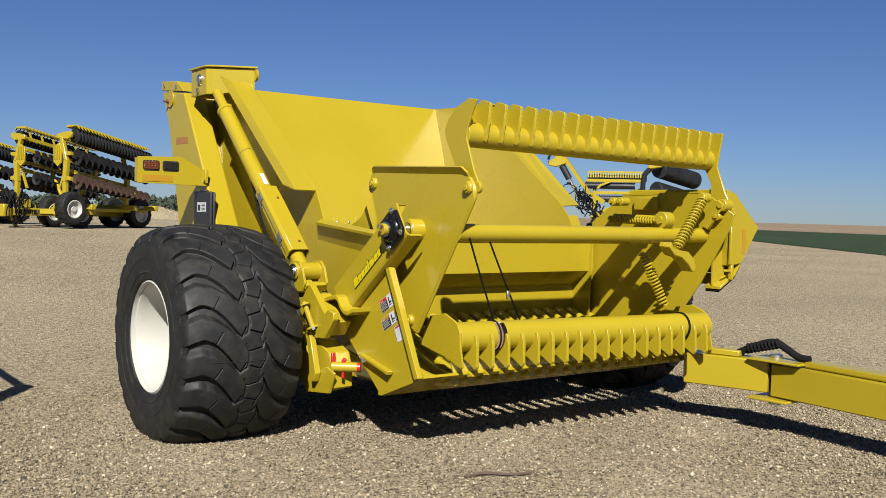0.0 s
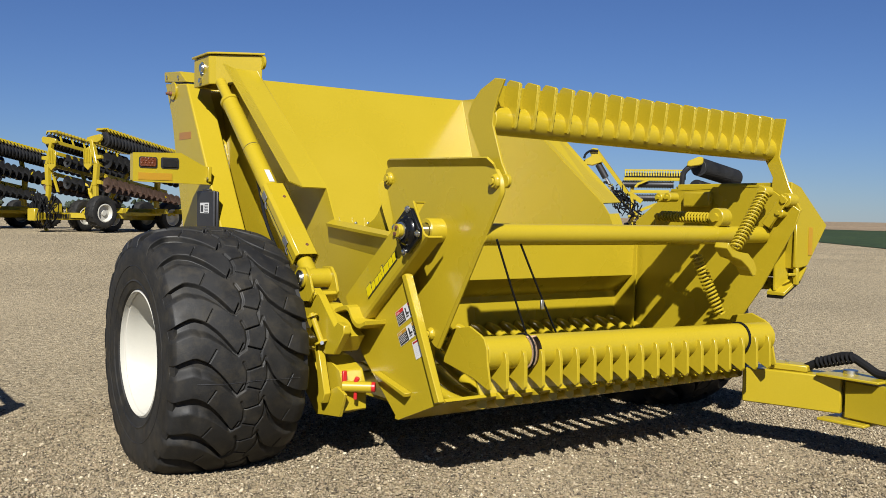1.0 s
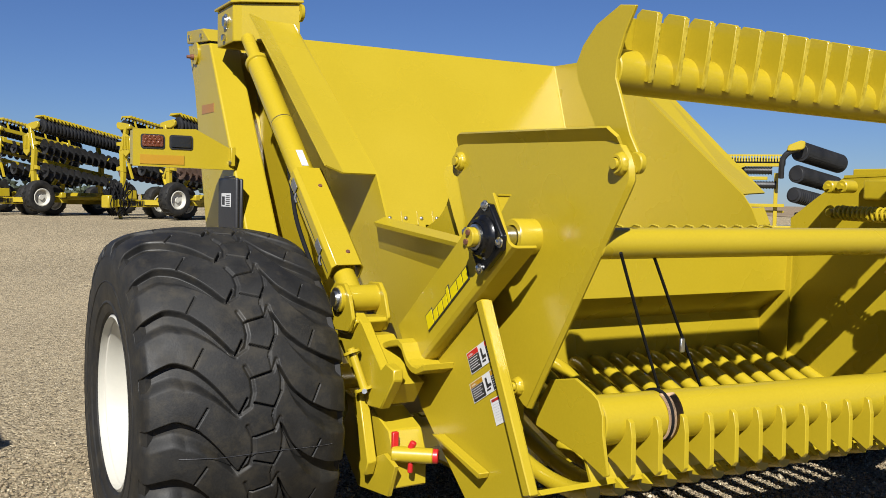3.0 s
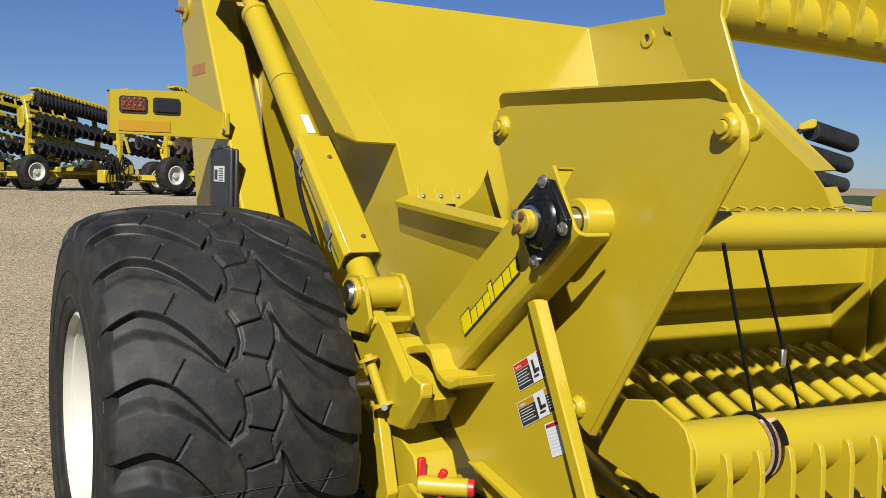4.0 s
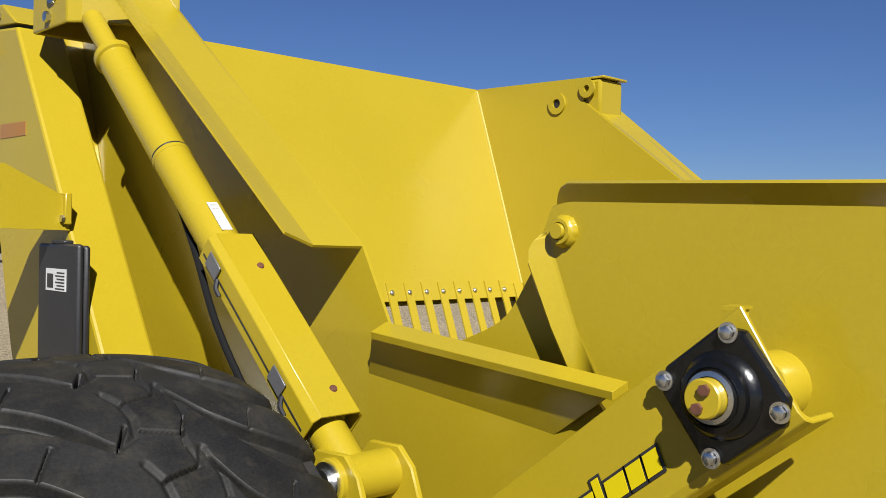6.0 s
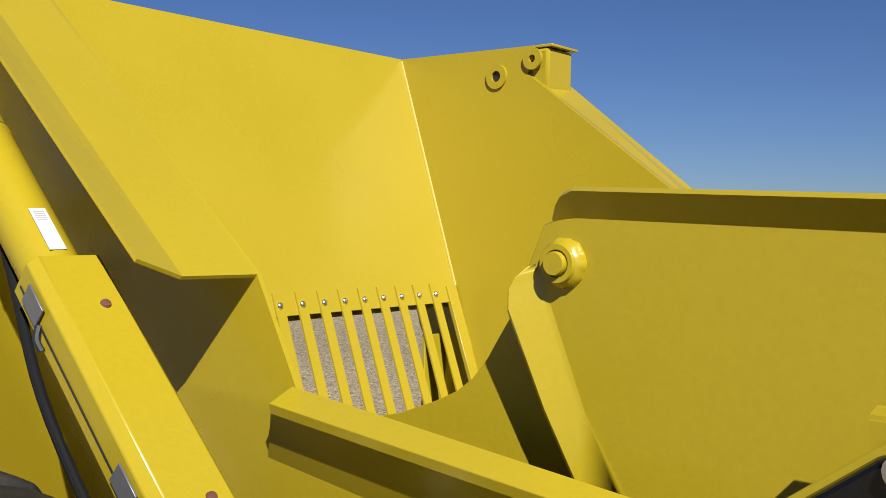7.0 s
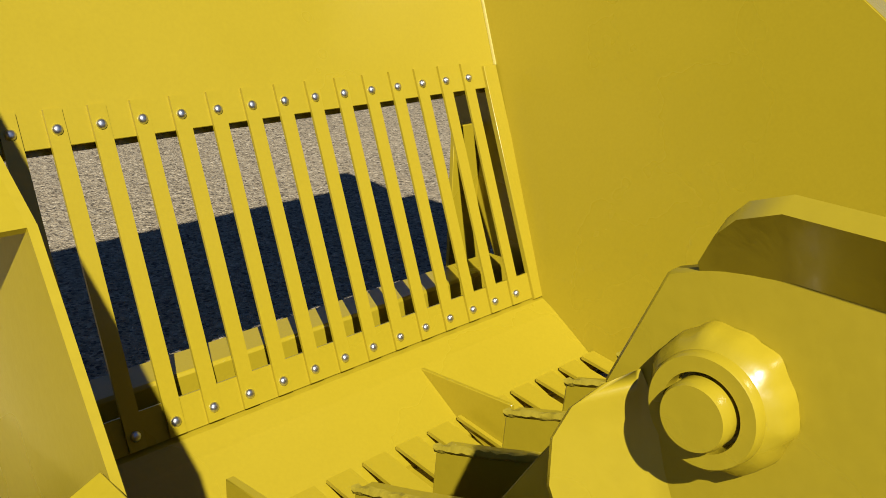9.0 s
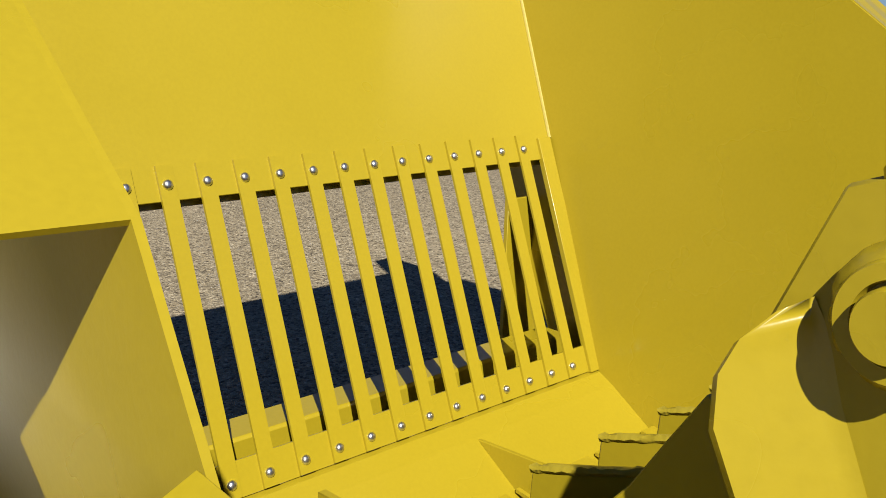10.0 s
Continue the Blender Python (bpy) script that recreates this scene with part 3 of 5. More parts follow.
outer = [bm.verts.new((PX - o, y, z1)) for y, z0, z1, o in lip] + [bm.verts.new((PX - o + 0.011, y, z1 + 0.007)) for y, z0, z1, o in lip]
LN = len(lip)
for i in range(LN - 1):
    bm.faces.new((inner[i], inner[i + 1], outer[i + 1], outer[i]))
    bm.faces.new((inner[LN + i], outer[LN + i], outer[LN + 1 + i], inner[LN + 1 + i]))
    bm.faces.new((outer[i], outer[i + 1], outer[LN + 1 + i], outer[LN + i]))
bm.faces.new((inner[0], outer[0], outer[LN], inner[LN]))
bm.faces.new((inner[LN - 1], inner[2 * LN - 1], outer[2 * LN - 1], outer[LN - 1]))
part("top_lip", bm, YELLOW, house)
bm = bmesh.new()
edge_in = [(PX - 0.002, -0.606, 1.676), (PX, -0.612, 1.664), (PX, -0.618, 1.648), (PX, -0.626, 1.622), (PX - 0.003, -0.70, 1.451), (PX - 0.003, -0.785, 1.315)]
edge_out = [(PX - 0.018, -0.594, 1.668), (PX - 0.028, -0.581, 1.652), (PX - 0.034, -0.574, 1.632), (PX - 0.035, -0.575, 1.602), (PX - 0.022, -0.638, 1.452), (PX - 0.016, -0.702, 1.335)]
bends = [[(a[0] + (b[0] - a[0]) * k, a[1] + (b[1] - a[1]) * q, a[2] + (b[2] - a[2]) * q) for a, b in zip(edge_in, edge_out)] for k, q in ((0, 0), (0.1, 0.2), (1, 1))]
for one, two in zip(bends, bends[1:]):
    ribbon(bm, one, two, Vector((0.006, 0.006, -0.005)))
bmesh.ops.remove_doubles(bm, verts=bm.verts, dist=0.0003)
part("rear_flange", bm, YELLOW, house)
bm = bmesh.new()
front_in = [(PX, y, z) for y, z in ((-1.668, 1.706), (-1.697, 1.672), (-1.714, 1.635), (-1.718, 1.592), (-1.705, 1.568), (-1.555, 1.334), (-1.175, 0.742))]
front_out = [(PX + 0.016, y - 0.010, z - 0.002) for x, y, z in front_in]
ribbon(bm, front_in, front_out, Vector((0.009, 0.004, -0.002)))
part("front_flange", bm, YELLOW, house)


def big_bolt(at, parent, r=0.0192):
    bm = bmesh.new()
    x, y, z = at
    prof = [(0, 0.0), (r * 2.06, 0.0), (r * 2.03, 0.005), (r * 1.92, 0.012), (r * 1.72, 0.016), (r * 1.62, 0.018), (r * 1.6, 0.023), (r * 1.54, 0.025), (r * 1.12, 0.025), (r * 1.05, 0.018), (r * 0.97, 0.018), (r * 0.97, 0.031), (r * 0.9, 0.034), (0, 0.034)]
    lathe(bm, prof, (x, y, z), (-1, 0, 0), 48)
    rng = random.Random(int(y * 1000))
    phase = rng.uniform(0, 6)
    for v in bm.verts:
        dy, dz = v.co.y - y, v.co.z - z
        if math.hypot(dy, dz) > r * 1.8:
            a = math.atan2(dz, dy)
            k = 1.0 + 0.02 * math.sin(7 * a + phase) + 0.018 * math.sin(13 * a + 2 * phase)
            v.co.y, v.co.z = y + dy * k, z + dz * k
            v.co.x -= 0.0008 * math.sin(17 * a + phase)
    return part("pivot_bolt", bm, YELLOW, parent, "painted pivot bolt with a welded boss")


big_bolt((PX, -0.655, 1.677), house)
big_bolt((PX, -1.675, 1.642), house)
# deflector trough between wall and housing
bm = bmesh.new()
slab(bm, [(1.115, -0.105, 1.39), (1.17, -0.03, 1.262), (1.178, -0.665, 1.198), (1.112, -0.885, 1.335)], 0.008)
slab(bm, [(1.09, -0.13, 1.406), (1.09, -0.905, 1.348), (1.145, -0.905, 1.364), (1.145, -0.13, 1.431)], 0.02)
part("deflector", bm, YELLOW, picker, "flared yellow deflector ledge", bevel=0.001)
arc = [(-0.12, 1.36), (-0.189, 1.363), (-0.27, 1.382), (-0.361, 1.418), (-0.41, 1.442), (-0.444, 1.468), (-0.475, 1.505), (-0.503, 1.55), (-0.527, 1.587), (-0.56, 1.57), (-0.64, 1.45), (-0.95, 1.1), (-0.95, 0.9), (-0.12, 0.9)]
part("arc_plate", mk(prism, arc, 1.279, 1.289), YELLOW, picker, "inner side plate with a curved cut-out", bevel=0.001)

# bearing beam
U, V = Vector((0, -0.786, 0.618)), Vector((0, 0.618, 0.786))


def uv(x, u, v):
    return Vector((x, 0, 0)) + U * u + V * v


bm = bmesh.new()
sec = [(1.058, 0.468), (1.046, 0.468), (1.046, 0.262), (1.054, 0.245), (1.072, 0.238), (1.158, 0.238), (1.158, 0.250), (1.075, 0.250), (1.065, 0.256), (1.058, 0.268)]
lo = [bm.verts.new(uv(x, 0.98, v)) for x, v in sec]
hi = [bm.verts.new(uv(x, 1.885 if v < 0.3 else 1.905, v)) for x, v in sec]
bm.faces.new(lo)
bm.faces.new(hi[::-1])
for i in range(len(sec)):
    j = (i + 1) % len(sec)
    bm.faces.new((lo[i], hi[i], hi[j], lo[j]))
beam = part("bearing_beam", bm, YELLOW, picker, "inclined yellow channel that carries the reel bearing", bevel=0.002)
SY, SZ = -1.187, 1.384
bm = bmesh.new()
sq = [(-0.106, -0.07), (-0.07, -0.106), (0.07, -0.106), (0.106, -0.07), (0.106, 0.07), (0.07, 0.106), (-0.07, 0.106), (-0.106, 0.07)]
lo = [bm.verts.new(uv(1.045, 0, 0) + Vector((0, SY, SZ)) + U * a + V * b) for a, b in sq]
hi = [bm.verts.new(uv(1.022, 0, 0) + Vector((0, SY, SZ)) + U * a * 0.96 + V * b * 0.96) for a, b in sq]
bm.faces.new(lo)
bm.faces.new(hi[::-1])
for i in range(8):
    j = (i + 1) % 8
    bm.faces.new((lo[i], hi[i], hi[j], lo[j]))
bearing = part("flange_bearing", bm, BLACK, picker, "glossy black four-bolt flange bearing", bevel=0.006, segments=2)
part("bearing_hub", mk(lathe, [(0.082, 0), (0.076, 0.012), (0.066, 0.018), (0.064, 0.03), (0.054, 0.034), (0.05, 0.028), (0, 0.028)], (1.024, SY, SZ), (-1, 0, 0), 32), BLACK, bearing)
part("shaft_collar", mk(lathe, [(0.047, 0), (0.047, 0.014), (0.038, 0.016)], (0.998, SY, SZ), (-1, 0, 0), 28), STEEL, bearing)
part("shaft_end", mk(lathe, [(0.036, 0), (0.036, 0.034), (0.033, 0.037), (0, 0.037)], (0.995, SY, SZ), (-1, 0, 0), 28), YELLOW, bearing, "yellow shaft end")
for dz in (-0.017, 0.017):
    part("lock_bolt", mk(lathe, [(0, 0), (0.011, 0), (0.011, 0.009), (0, 0.009)], (0.959, SY - dz * 0.4, SZ + dz), (-1, 0, 0), 6), SHAFT, bearing)
for a, b in ((1, 1), (1, -1), (-1, 1), (-1, -1)):
    at = Vector((1.021, SY, SZ)) + U * a * 0.081 + V * b * 0.081
    bm = bmesh.new()
    lathe(bm, [(0, 0), (0.019, 0), (0.019, 0.004), (0.013, 0.004)], at, (-1, 0, 0), 16)
    lathe(bm, [(0.013, 0.004), (0.0125, 0.014), (0.008, 0.016), (0, 0.016)], at, (-1, 0, 0), 6)
    part("flange_bolt", bm, STEEL, bearing, "zinc hex bolt")
part("shaft_housing", mk(lathe, [(0.045, -0.07), (0.064, -0.07), (0.068, -0.076), (0.068, -0.19), (0.045, -0.19)], (1.075, SY, SZ), (-1, 0, 0), 32, True), YELLOW, beam)
part("reel_shaft", mk(tube, (1.0, SY, SZ), (1.3, SY, SZ), 0.04), STEEL, beam)
# hidden tube, added so that its shadow darkens the floor tines
part("hidden_reel_tube", mk(tube, (1.28, SY, SZ - 0.03), (3.535, SY, SZ - 0.03), 0.052), YELLOW, beam)
bm = bmesh.new()
slab(bm, [(1.083, -1.175, 1.534), (1.088, -1.192, 1.47), (1.144, -1.166, 1.534)], -0.008)
slab(bm, [(1.082, -1.19, 1.54), (1.146, -1.18, 1.54), (1.146, -1.14, 1.54), (1.082, -1.15, 1.54)], 0.006)
slab(bm, [(1.08, -1.18, 1.534), (1.08, -1.15, 1.534), (1.084, -1.16, 1.44), (1.084, -1.195, 1.46)], 0.006)
part("top_tab", bm, YELLOW, beam)

# plain slanted shapes in place of the maker's mark
L0, L1 = Vector((0, -0.762, 0.992)), Vector((0, -1.077, 1.239))
run = (L1 - L0).normalized()
up = Vector((0, run.z, -run.y)) * 1.0
widths = [0.056, 0.036, 0.04, 0.036, 0.02, 0.056, 0.04, 0.038]
tall = [1.35, 1.0, 1.0, 1.0, 1.4, 1.0, 1.0, 1.0]
at = 0.0
for w, h in zip(widths, tall):
    for mat, x, grow, nm in ((INK, 1.0435, 0.006, "decal_outline"), (DECAL, 1.041, 0.0, "decal_shape")):
        target = bmesh.new()
        a, b, hh = at - grow, at + w + grow, 0.042 * h + grow
        lean = 0.012
        q = [L0 + run * a - up * grow, L0 + run * b - up * grow, L0 + run * (b + lean) + up * hh, L0 + run * (a + lean) + up * hh]
        slab(target, [Vector((x, p.y, p.z)) for p in q][::-1], 0.0015)
        part(nm, target, mat, beam)
    at += w + 0.008

# skirt plate, bar, labels
skirt_pts = [(-0.42, 0.93), (-0.62, 1.06), (-1.10, 1.145), (-1.43, 0.50), (-1.462, 0.508), (-0.991, 0.324), (-0.574, 0.646)]
skirt = part("skirt_plate", mk(prism, skirt_pts, 1.11, 1.122), YELLOW, picker, "yellow lower skirt plate with warning labels", bevel=0.002)
part("skirt_rib", mk(prism, [(-0.757, 0.565), (-0.79, 0.57), (-1.13, 0.502), (-1.12, 0.478)], 1.065, 1.11), YELLOW, skirt, bevel=0.003)
part("stop_bar", mk(prism, [(-1.06, 1.135), (-1.10, 1.15), (-1.445, 0.505), (-1.40, 0.49)], 1.075, 1.112), YELLOW, picker, "straight yellow flat bar", bevel=0.004)
big_bolt((PX, -1.12, 0.815), house, 0.017)


def label(corner, along, down, w, h, header, name, word, picture=True):
    """A warning label on the skirt: a white sheet, dark text field, coloured header and a picture field with plain shapes."""
    o, a, d = Vector((1.1085, *corner)), Vector((0, *along)).normalized(), Vector((0, *down)).normalized()

    def patch(u0, u1, v0, v1, lift, mat, nm, par, lab=""):
        bm = bmesh.new()
        q = [o + a * (u * w) + d * (v * h) + Vector((-lift, 0, 0)) for u, v in ((u0, v0), (u0, v1), (u1, v1), (u1, v0))]
        slab(bm, q[::-1], 0.0008)
        return part(nm, bm, mat, par, lab)

    s = patch(0, 1, 0, 1, 0.0, PAPER, name, picker, "small white and black safety label")
    if picture:
        patch(0.02, 0.46, 0.03, 0.26, 0.0008, header, "header", s)
        patch(0.02, 0.46, 0.28, 0.97, 0.0008, INK, "text_field", s)
        patch(0.74, 0.98, 0.03, 0.26, 0.0008, header, "header", s)
        patch(0.74, 0.98, 0.28, 0.97, 0.0008, INK, "text_field", s)
        for i in range(5):
            patch(0.05, 0.40 - 0.05 * (i % 2), 0.36 + i * 0.11, 0.39 + i * 0.11, 0.0014, INKGREY, "text_bar", s)
            patch(0.77, 0.95 - 0.04 * (i % 2), 0.36 + i * 0.11, 0.39 + i * 0.11, 0.0014, INKGREY, "text_bar", s)
        patch(0.54, 0.60, 0.2, 0.7, 0.0014, INK, "sign_bar", s)
        patch(0.58, 0.70, 0.55, 0.68, 0.0014, INK, "sign_bar", s)
        patch(0.52, 0.66, 0.76, 0.84, 0.0014, INK, "sign_bar", s)
    else:
        patch(0.08, 0.9, 0.04, 0.14, 0.0008, header, "header", s)
        for i in range(7):
            patch(0.1, 0.85 - 0.12 * (i % 3), 0.22 + i * 0.1, 0.25 + i * 0.1, 0.0008, INKGREY, "text_bar", s)
    cu = bpy.data.curves.new("wording", "FONT")
    cu.body = word
    cu.size = h * 0.15 if picture else h * 0.1
    cu.extrude = 0.0002
    ob = new("wording", cu)
    cu.materials.append(PAPER if picture else INK)
    zz = Vector((-1, 0, 0))
    m = Matrix((a, -d, zz)).transposed().to_4x4()
    m.translation = o + a * (0.07 * w) + d * ((0.22 if picture else 0.13) * h) + zz * 0.0018
    ob.parent = s
    ob.matrix_basis = m


AL, DN = (-0.17, 0.094), (-0.045, -0.075)
label((-0.947, 0.919), AL, DN, 0.19, 0.085, RED, "danger_label", "DANGER")
label((-0.975, 0.805), AL, DN, 0.215, 0.078, ORANGE, "warning_label", "WARNING")
label((-1.125, 0.775), (-0.09, 0.044), (-0.045, -0.085), 0.10, 0.10, RED, "instruction_label", "IMPORTANT", False)


# column, cap and lamps
def column(x0, x1):
    pts = [(2.27, 2.50), (1.76, 2.45), (0.966, 1.266), (0.6, 0.72), (1.45, 0.55), (1.776, 1.195), (2.10, 2.2)]
    c = part("lift_column", mk(prism, pts, x0, x1), YELLOW, picker, "tapered yellow lift column", bevel=0.012, segments=2)
    part("column_cap", mk(prism, [(2.275, 2.51), (2.285, 2.595), (1.91, 2.56), (1.75, 2.462)], x0 - 0.004, x1 + 0.004), YELLOW, c, bevel=0.008, segments=2)
    return c


col = column(0.85, 1.035)
bm = mk(prism, [(1.90, 2.48), (1.86, 2.48), (1.38, 1.195), (1.16, 0.60), (1.20, 0.60), (1.42, 1.195)], 1.036, 1.148)
part("rear_web", bm, YELLOW, col, "shaded web plate between column and hopper")
column(3.60, 3.78)
for y, z in ((2.20, 2.545), (1.92, 2.515)):
    part("cap_bolt", mk(lathe, [(0, 0), (0.014, 0), (0.014, 0.01), (0, 0.012)], (0.846, y, z), (-1, 0, 0), 6), STEEL, col)
bm = bmesh.new()
lathe(bm, [(0, 0), (0.07, 0), (0.07, 0.012), (0, 0.012)], (0.85, 2.05, 2.42), (-1, 0, 0), 28)
part("pivot_washer", bm, YELLOW, col)
part("pivot_pin", mk(lathe, [(0.018, 0), (0.018, 0.02), (0.011, 0.022), (0.011, 0.045), (0, 0.045)], (0.84, 2.08, 2.40), (-1, 0, 0), 12), SHAFT, col)
bm = bmesh.new()
slab(bm, [(0.848, 1.645, 2.073), (0.848, 1.645, 2.02), (0.848, 1.91, 2.022), (0.848, 1.91, 2.079)][::-1], 0.003)
part("column_reflector", bm, BROWNREF, col, "faded orange reflector strip")

bm = bmesh.new()
outer = [(0.86, 1.31), (0.90, 1.27), (1.19, 1.10), (1.19, 1.62), (0.86, 1.62)]
inner = [(0.875, 1.318), (0.908, 1.285), (1.175, 1.125), (1.175, 1.605), (0.875, 1.605)]
rings = [[bm.verts.new((x, y, z)) for x, y in pts] for pts, z in ((inner, 2.61), (inner, 2.40), (outer, 2.40), (outer, 2.615))]
for lo, hi in zip(rings, rings[1:]):
    for i in range(5):
        bm.faces.new((lo[i], lo[(i + 1) % 5], hi[(i + 1) % 5], hi[i]))
bm.faces.new(rings[0])
bm.faces.new(rings[3][::-1])
cap = part("pivot_box", bm, YELLOW, picker, "folded yellow pivot box on top of the column", bevel=0.008, segments=2)
bm = bmesh.new()
prism(bm, [(0.845, 1.30), (0.89, 1.25), (1.20, 1.07), (1.20, 1.635), (0.845, 1.635)], 2.617, 2.632, "z")
part("box_lid", bm, YELLOW, cap, bevel=0.003)
part("lifting_eye", ring_mesh((1.205, 1.105, 2.565), 0.016, 0.05, 0.022), YELLOW, cap)
part("box_pin", mk(lathe, [(0, 0), (0.045, 0), (0.045, 0.008), (0.03, 0.008), (0.03, 0.02), (0, 0.022)], (0.859, 1.43, 2.53), (-1, 0, 0), 24), STEEL, cap, "zinc pivot pin head")
part("box_bolt", mk(lathe, [(0, 0), (0.02, 0), (0.02, 0.018), (0, 0.02)], (0.859, 1.46, 2.44), (-1, 0, 0), 6), STEEL, cap)

# lamp bracket
bm = bmesh.new()
prism(bm, [(0.288, 1.867), (0.63, 1.880), (0.835, 1.775), (0.85, 1.66), (0.288, 1.668)], 1.225, 1.232, "y")
prism(bm, [(0.288, 1.867), (0.63, 1.880), (0.63, 1.873), (0.288, 1.860)], 1.232, 1.29, "y")
prism(bm, [(0.63, 1.880), (0.835, 1.775), (0.832, 1.768), (0.63, 1.873)], 1.232, 1.29, "y")
prism(bm, [(0.288, 1.675), (0.85, 1.667), (0.85, 1.66), (0.288, 1.668)], 1.232, 1.29, "y")
prism(bm, [(0.288, 1.867), (0.295, 1.867), (0.295, 1.668), (0.288, 1.668)], 1.232, 1.29, "y")
lamp_bracket = part("lamp_bracket", bm, YELLOW, picker, "folded yellow bracket with marker lamps")


def round_rect(x0, x1, z0, z1, r, n=4):
    pts = []
    for cx, cz, a0 in ((x1 - r, z1 - r, 0), (x0 + r, z1 - r, 90), (x0 + r, z0 + r, 180), (x1 - r, z0 + r, 270)):
        pts += [(cx + r * math.cos(radians(a0 + 90 * i / n)), cz + r * math.sin(radians(a0 + 90 * i / n))) for i in range(n + 1)]
    return pts


for x0, mat, nm in ((0.329, AMBER, "amber_lamp"), (0.483, DARKLENS, "dark_lamp")):
    part("lamp_seal", mk(prism, round_rect(x0, x0 + 0.128, 1.765, 1.842, 0.014), 1.219, 1.225, "y"), PLASTIC, lamp_bracket)
    part(nm, mk(prism, round_rect(x0 + 0.008, x0 + 0.12, 1.773, 1.834, 0.01), 1.212, 1.221, "y"), mat, lamp_bracket, bevel=0.003)
for i in range(4):
    for j in range(3):
        led = (0.337 + 0.112 * (i + 0.5 + 0.25 * (j % 2)) / 4.5, 1.2125, 1.783 + 0.014 + 0.016 * j)
        part("led", mk(lathe, [(0.009, 0), (0.007, 0.003), (0, 0.0045)], led, (0, -1, 0), 10), AMBER, lamp_bracket)
part("reflector_strip", mk(box, 0.326, 0.565, 1.2215, 1.2245, 1.68, 1.73), ORANGE, lamp_bracket, "amber reflector strip")
part("bracket_tab", mk(box, 0.825, 0.85, 1.205, 1.30, 1.68, 1.79), YELLOW, lamp_bracket, bevel=0.004)
part("tab_bolt", mk(lathe, [(0, 0), (0.013, 0), (0.013, 0.012), (0, 0.012)], (0.825, 1.215, 1.70), (-1, 0, 0), 6), STEEL, lamp_bracket)
holder = part("document_box", mk(box, 0.824, 0.848, 1.04, 1.365, 1.19, 1.61), PLASTIC, picker, "black plastic document box on the column", bevel=0.012, segments=3)
part("box_lid", mk(box, 0.798, 0.823, 1.035, 1.37, 1.185, 1.615), PLASTIC, holder, bevel=0.012, segments=3)
part("box_latch", mk(box, 0.80, 0.835, 1.15, 1.26, 1.612, 1.626), PLASTIC, holder, bevel=0.004)
lbl = part("box_label", mk(box, 0.7955, 0.7985, 1.12, 1.29, 1.452, 1.528), PAPER, picker, "small white label")
part("sign_bar", mk(box, 0.794, 0.7958, 1.225, 1.275, 1.462, 1.51), INK, lbl)
for i in range(6):
    part("text_bar", mk(box, 0.794, 0.7958, 1.13, 1.205 - 0.012 * (i % 2), 1.458 + i * 0.011, 1.462 + i * 0.011), INK, lbl)

# lift cylinder
CB, CT = Vector((0.93, -0.27, 1.075)), Vector((0.93, 1.235, 2.40))
CW = (CT - CB).normalized()
CL = (CT - CB).length
CN = Vector((0, -CW.z, CW.y))


def on_cyl(s, side=0.0, out=0.0):
    return CB + CW * s + Vector((side, 0, 0)) + CN * out


cyl = part("lift_cylinder", mk(lathe, [(0.0, 0.16), (0.06, 0.16), (0.06, 1.22), (0.062, 1.222), (0.062, 1.235), (0.0595, 1.237), (0.0595, 1.76), (0.068, 1.765), (0.068, 1.79), (0.06, 1.80), (0.0, 1.80)], CB, CW, 32), YELLOW, picker, "painted hydraulic lift cylinder")
part("cylinder_rod", mk(lathe, [(0.038, 1.79), (0.038, CL + 0.02), (0, CL + 0.02)], CB, CW, 24), YELLOW, cyl)
part("cylinder_seam", mk(lathe, [(0.0605, 1.238), (0.0612, 1.24), (0.0605, 1.243)], CB, CW, 32), INK, cyl)
bm = bmesh.new()
sec = [(-0.078, -0.02), (-0.078, 0.055), (-0.06, 0.075), (0.06, 0.075), (0.078, 0.055), (0.078, -0.02), (0.07, -0.02), (0.07, 0.052), (0.057, 0.067), (-0.057, 0.067), (-0.07, 0.052), (-0.07, -0.02)]
lo = [bm.verts.new(on_cyl(0.135, x, o)) for x, o in sec]
hi = [bm.verts.new(on_cyl(0.80, x, o)) for x, o in sec]
bm.faces.new(lo)
bm.faces.new(hi[::-1])
for i in range(len(sec)):
    j = (i + 1) % len(sec)
    bm.faces.new((lo[i], hi[i], hi[j], lo[j]))
lock = part("cylinder_lock", bm, YELLOW, picker, "folded yellow safety lock over the cylinder", bevel=0.002)
for s in (0.215, 0.665):
    part("lock_rivet", mk(lathe, [(0, 0), (0.011, 0), (0.009, 0.005), (0, 0.006)], on_cyl(s, 0.02, 0.075), CN, 12), SHAFT, lock)
for s in (0.30, 0.72):
    bm = bmesh.new()
    slab(bm, [on_cyl(s - 0.035, -0.081, 0.045), on_cyl(s - 0.035, -0.081, 0.0), on_cyl(s + 0.035, -0.081, 0.0), on_cyl(s + 0.035, -0.081, 0.045)], 0.005)
    part("lock_tab", bm, LATCH, lock, "grey lock tab", bevel=0.001)
    part("lock_hook", mk(hose, [on_cyl(s - 0.04, -0.083, 0.01), on_cyl(s - 0.06, -0.09, -0.005), on_cyl(s - 0.08, -0.084, -0.015)], 0.007, 7, 4), PLASTIC, lock)
bm = bmesh.new()
slab(bm, [on_cyl(0.15, -0.0795, 0.012), on_cyl(0.15, -0.0795, 0.007), on_cyl(0.785, -0.0795, 0.007), on_cyl(0.785, -0.0795, 0.012)], 0.001)
part("lock_seam", bm, INK, lock)
bm = bmesh.new()
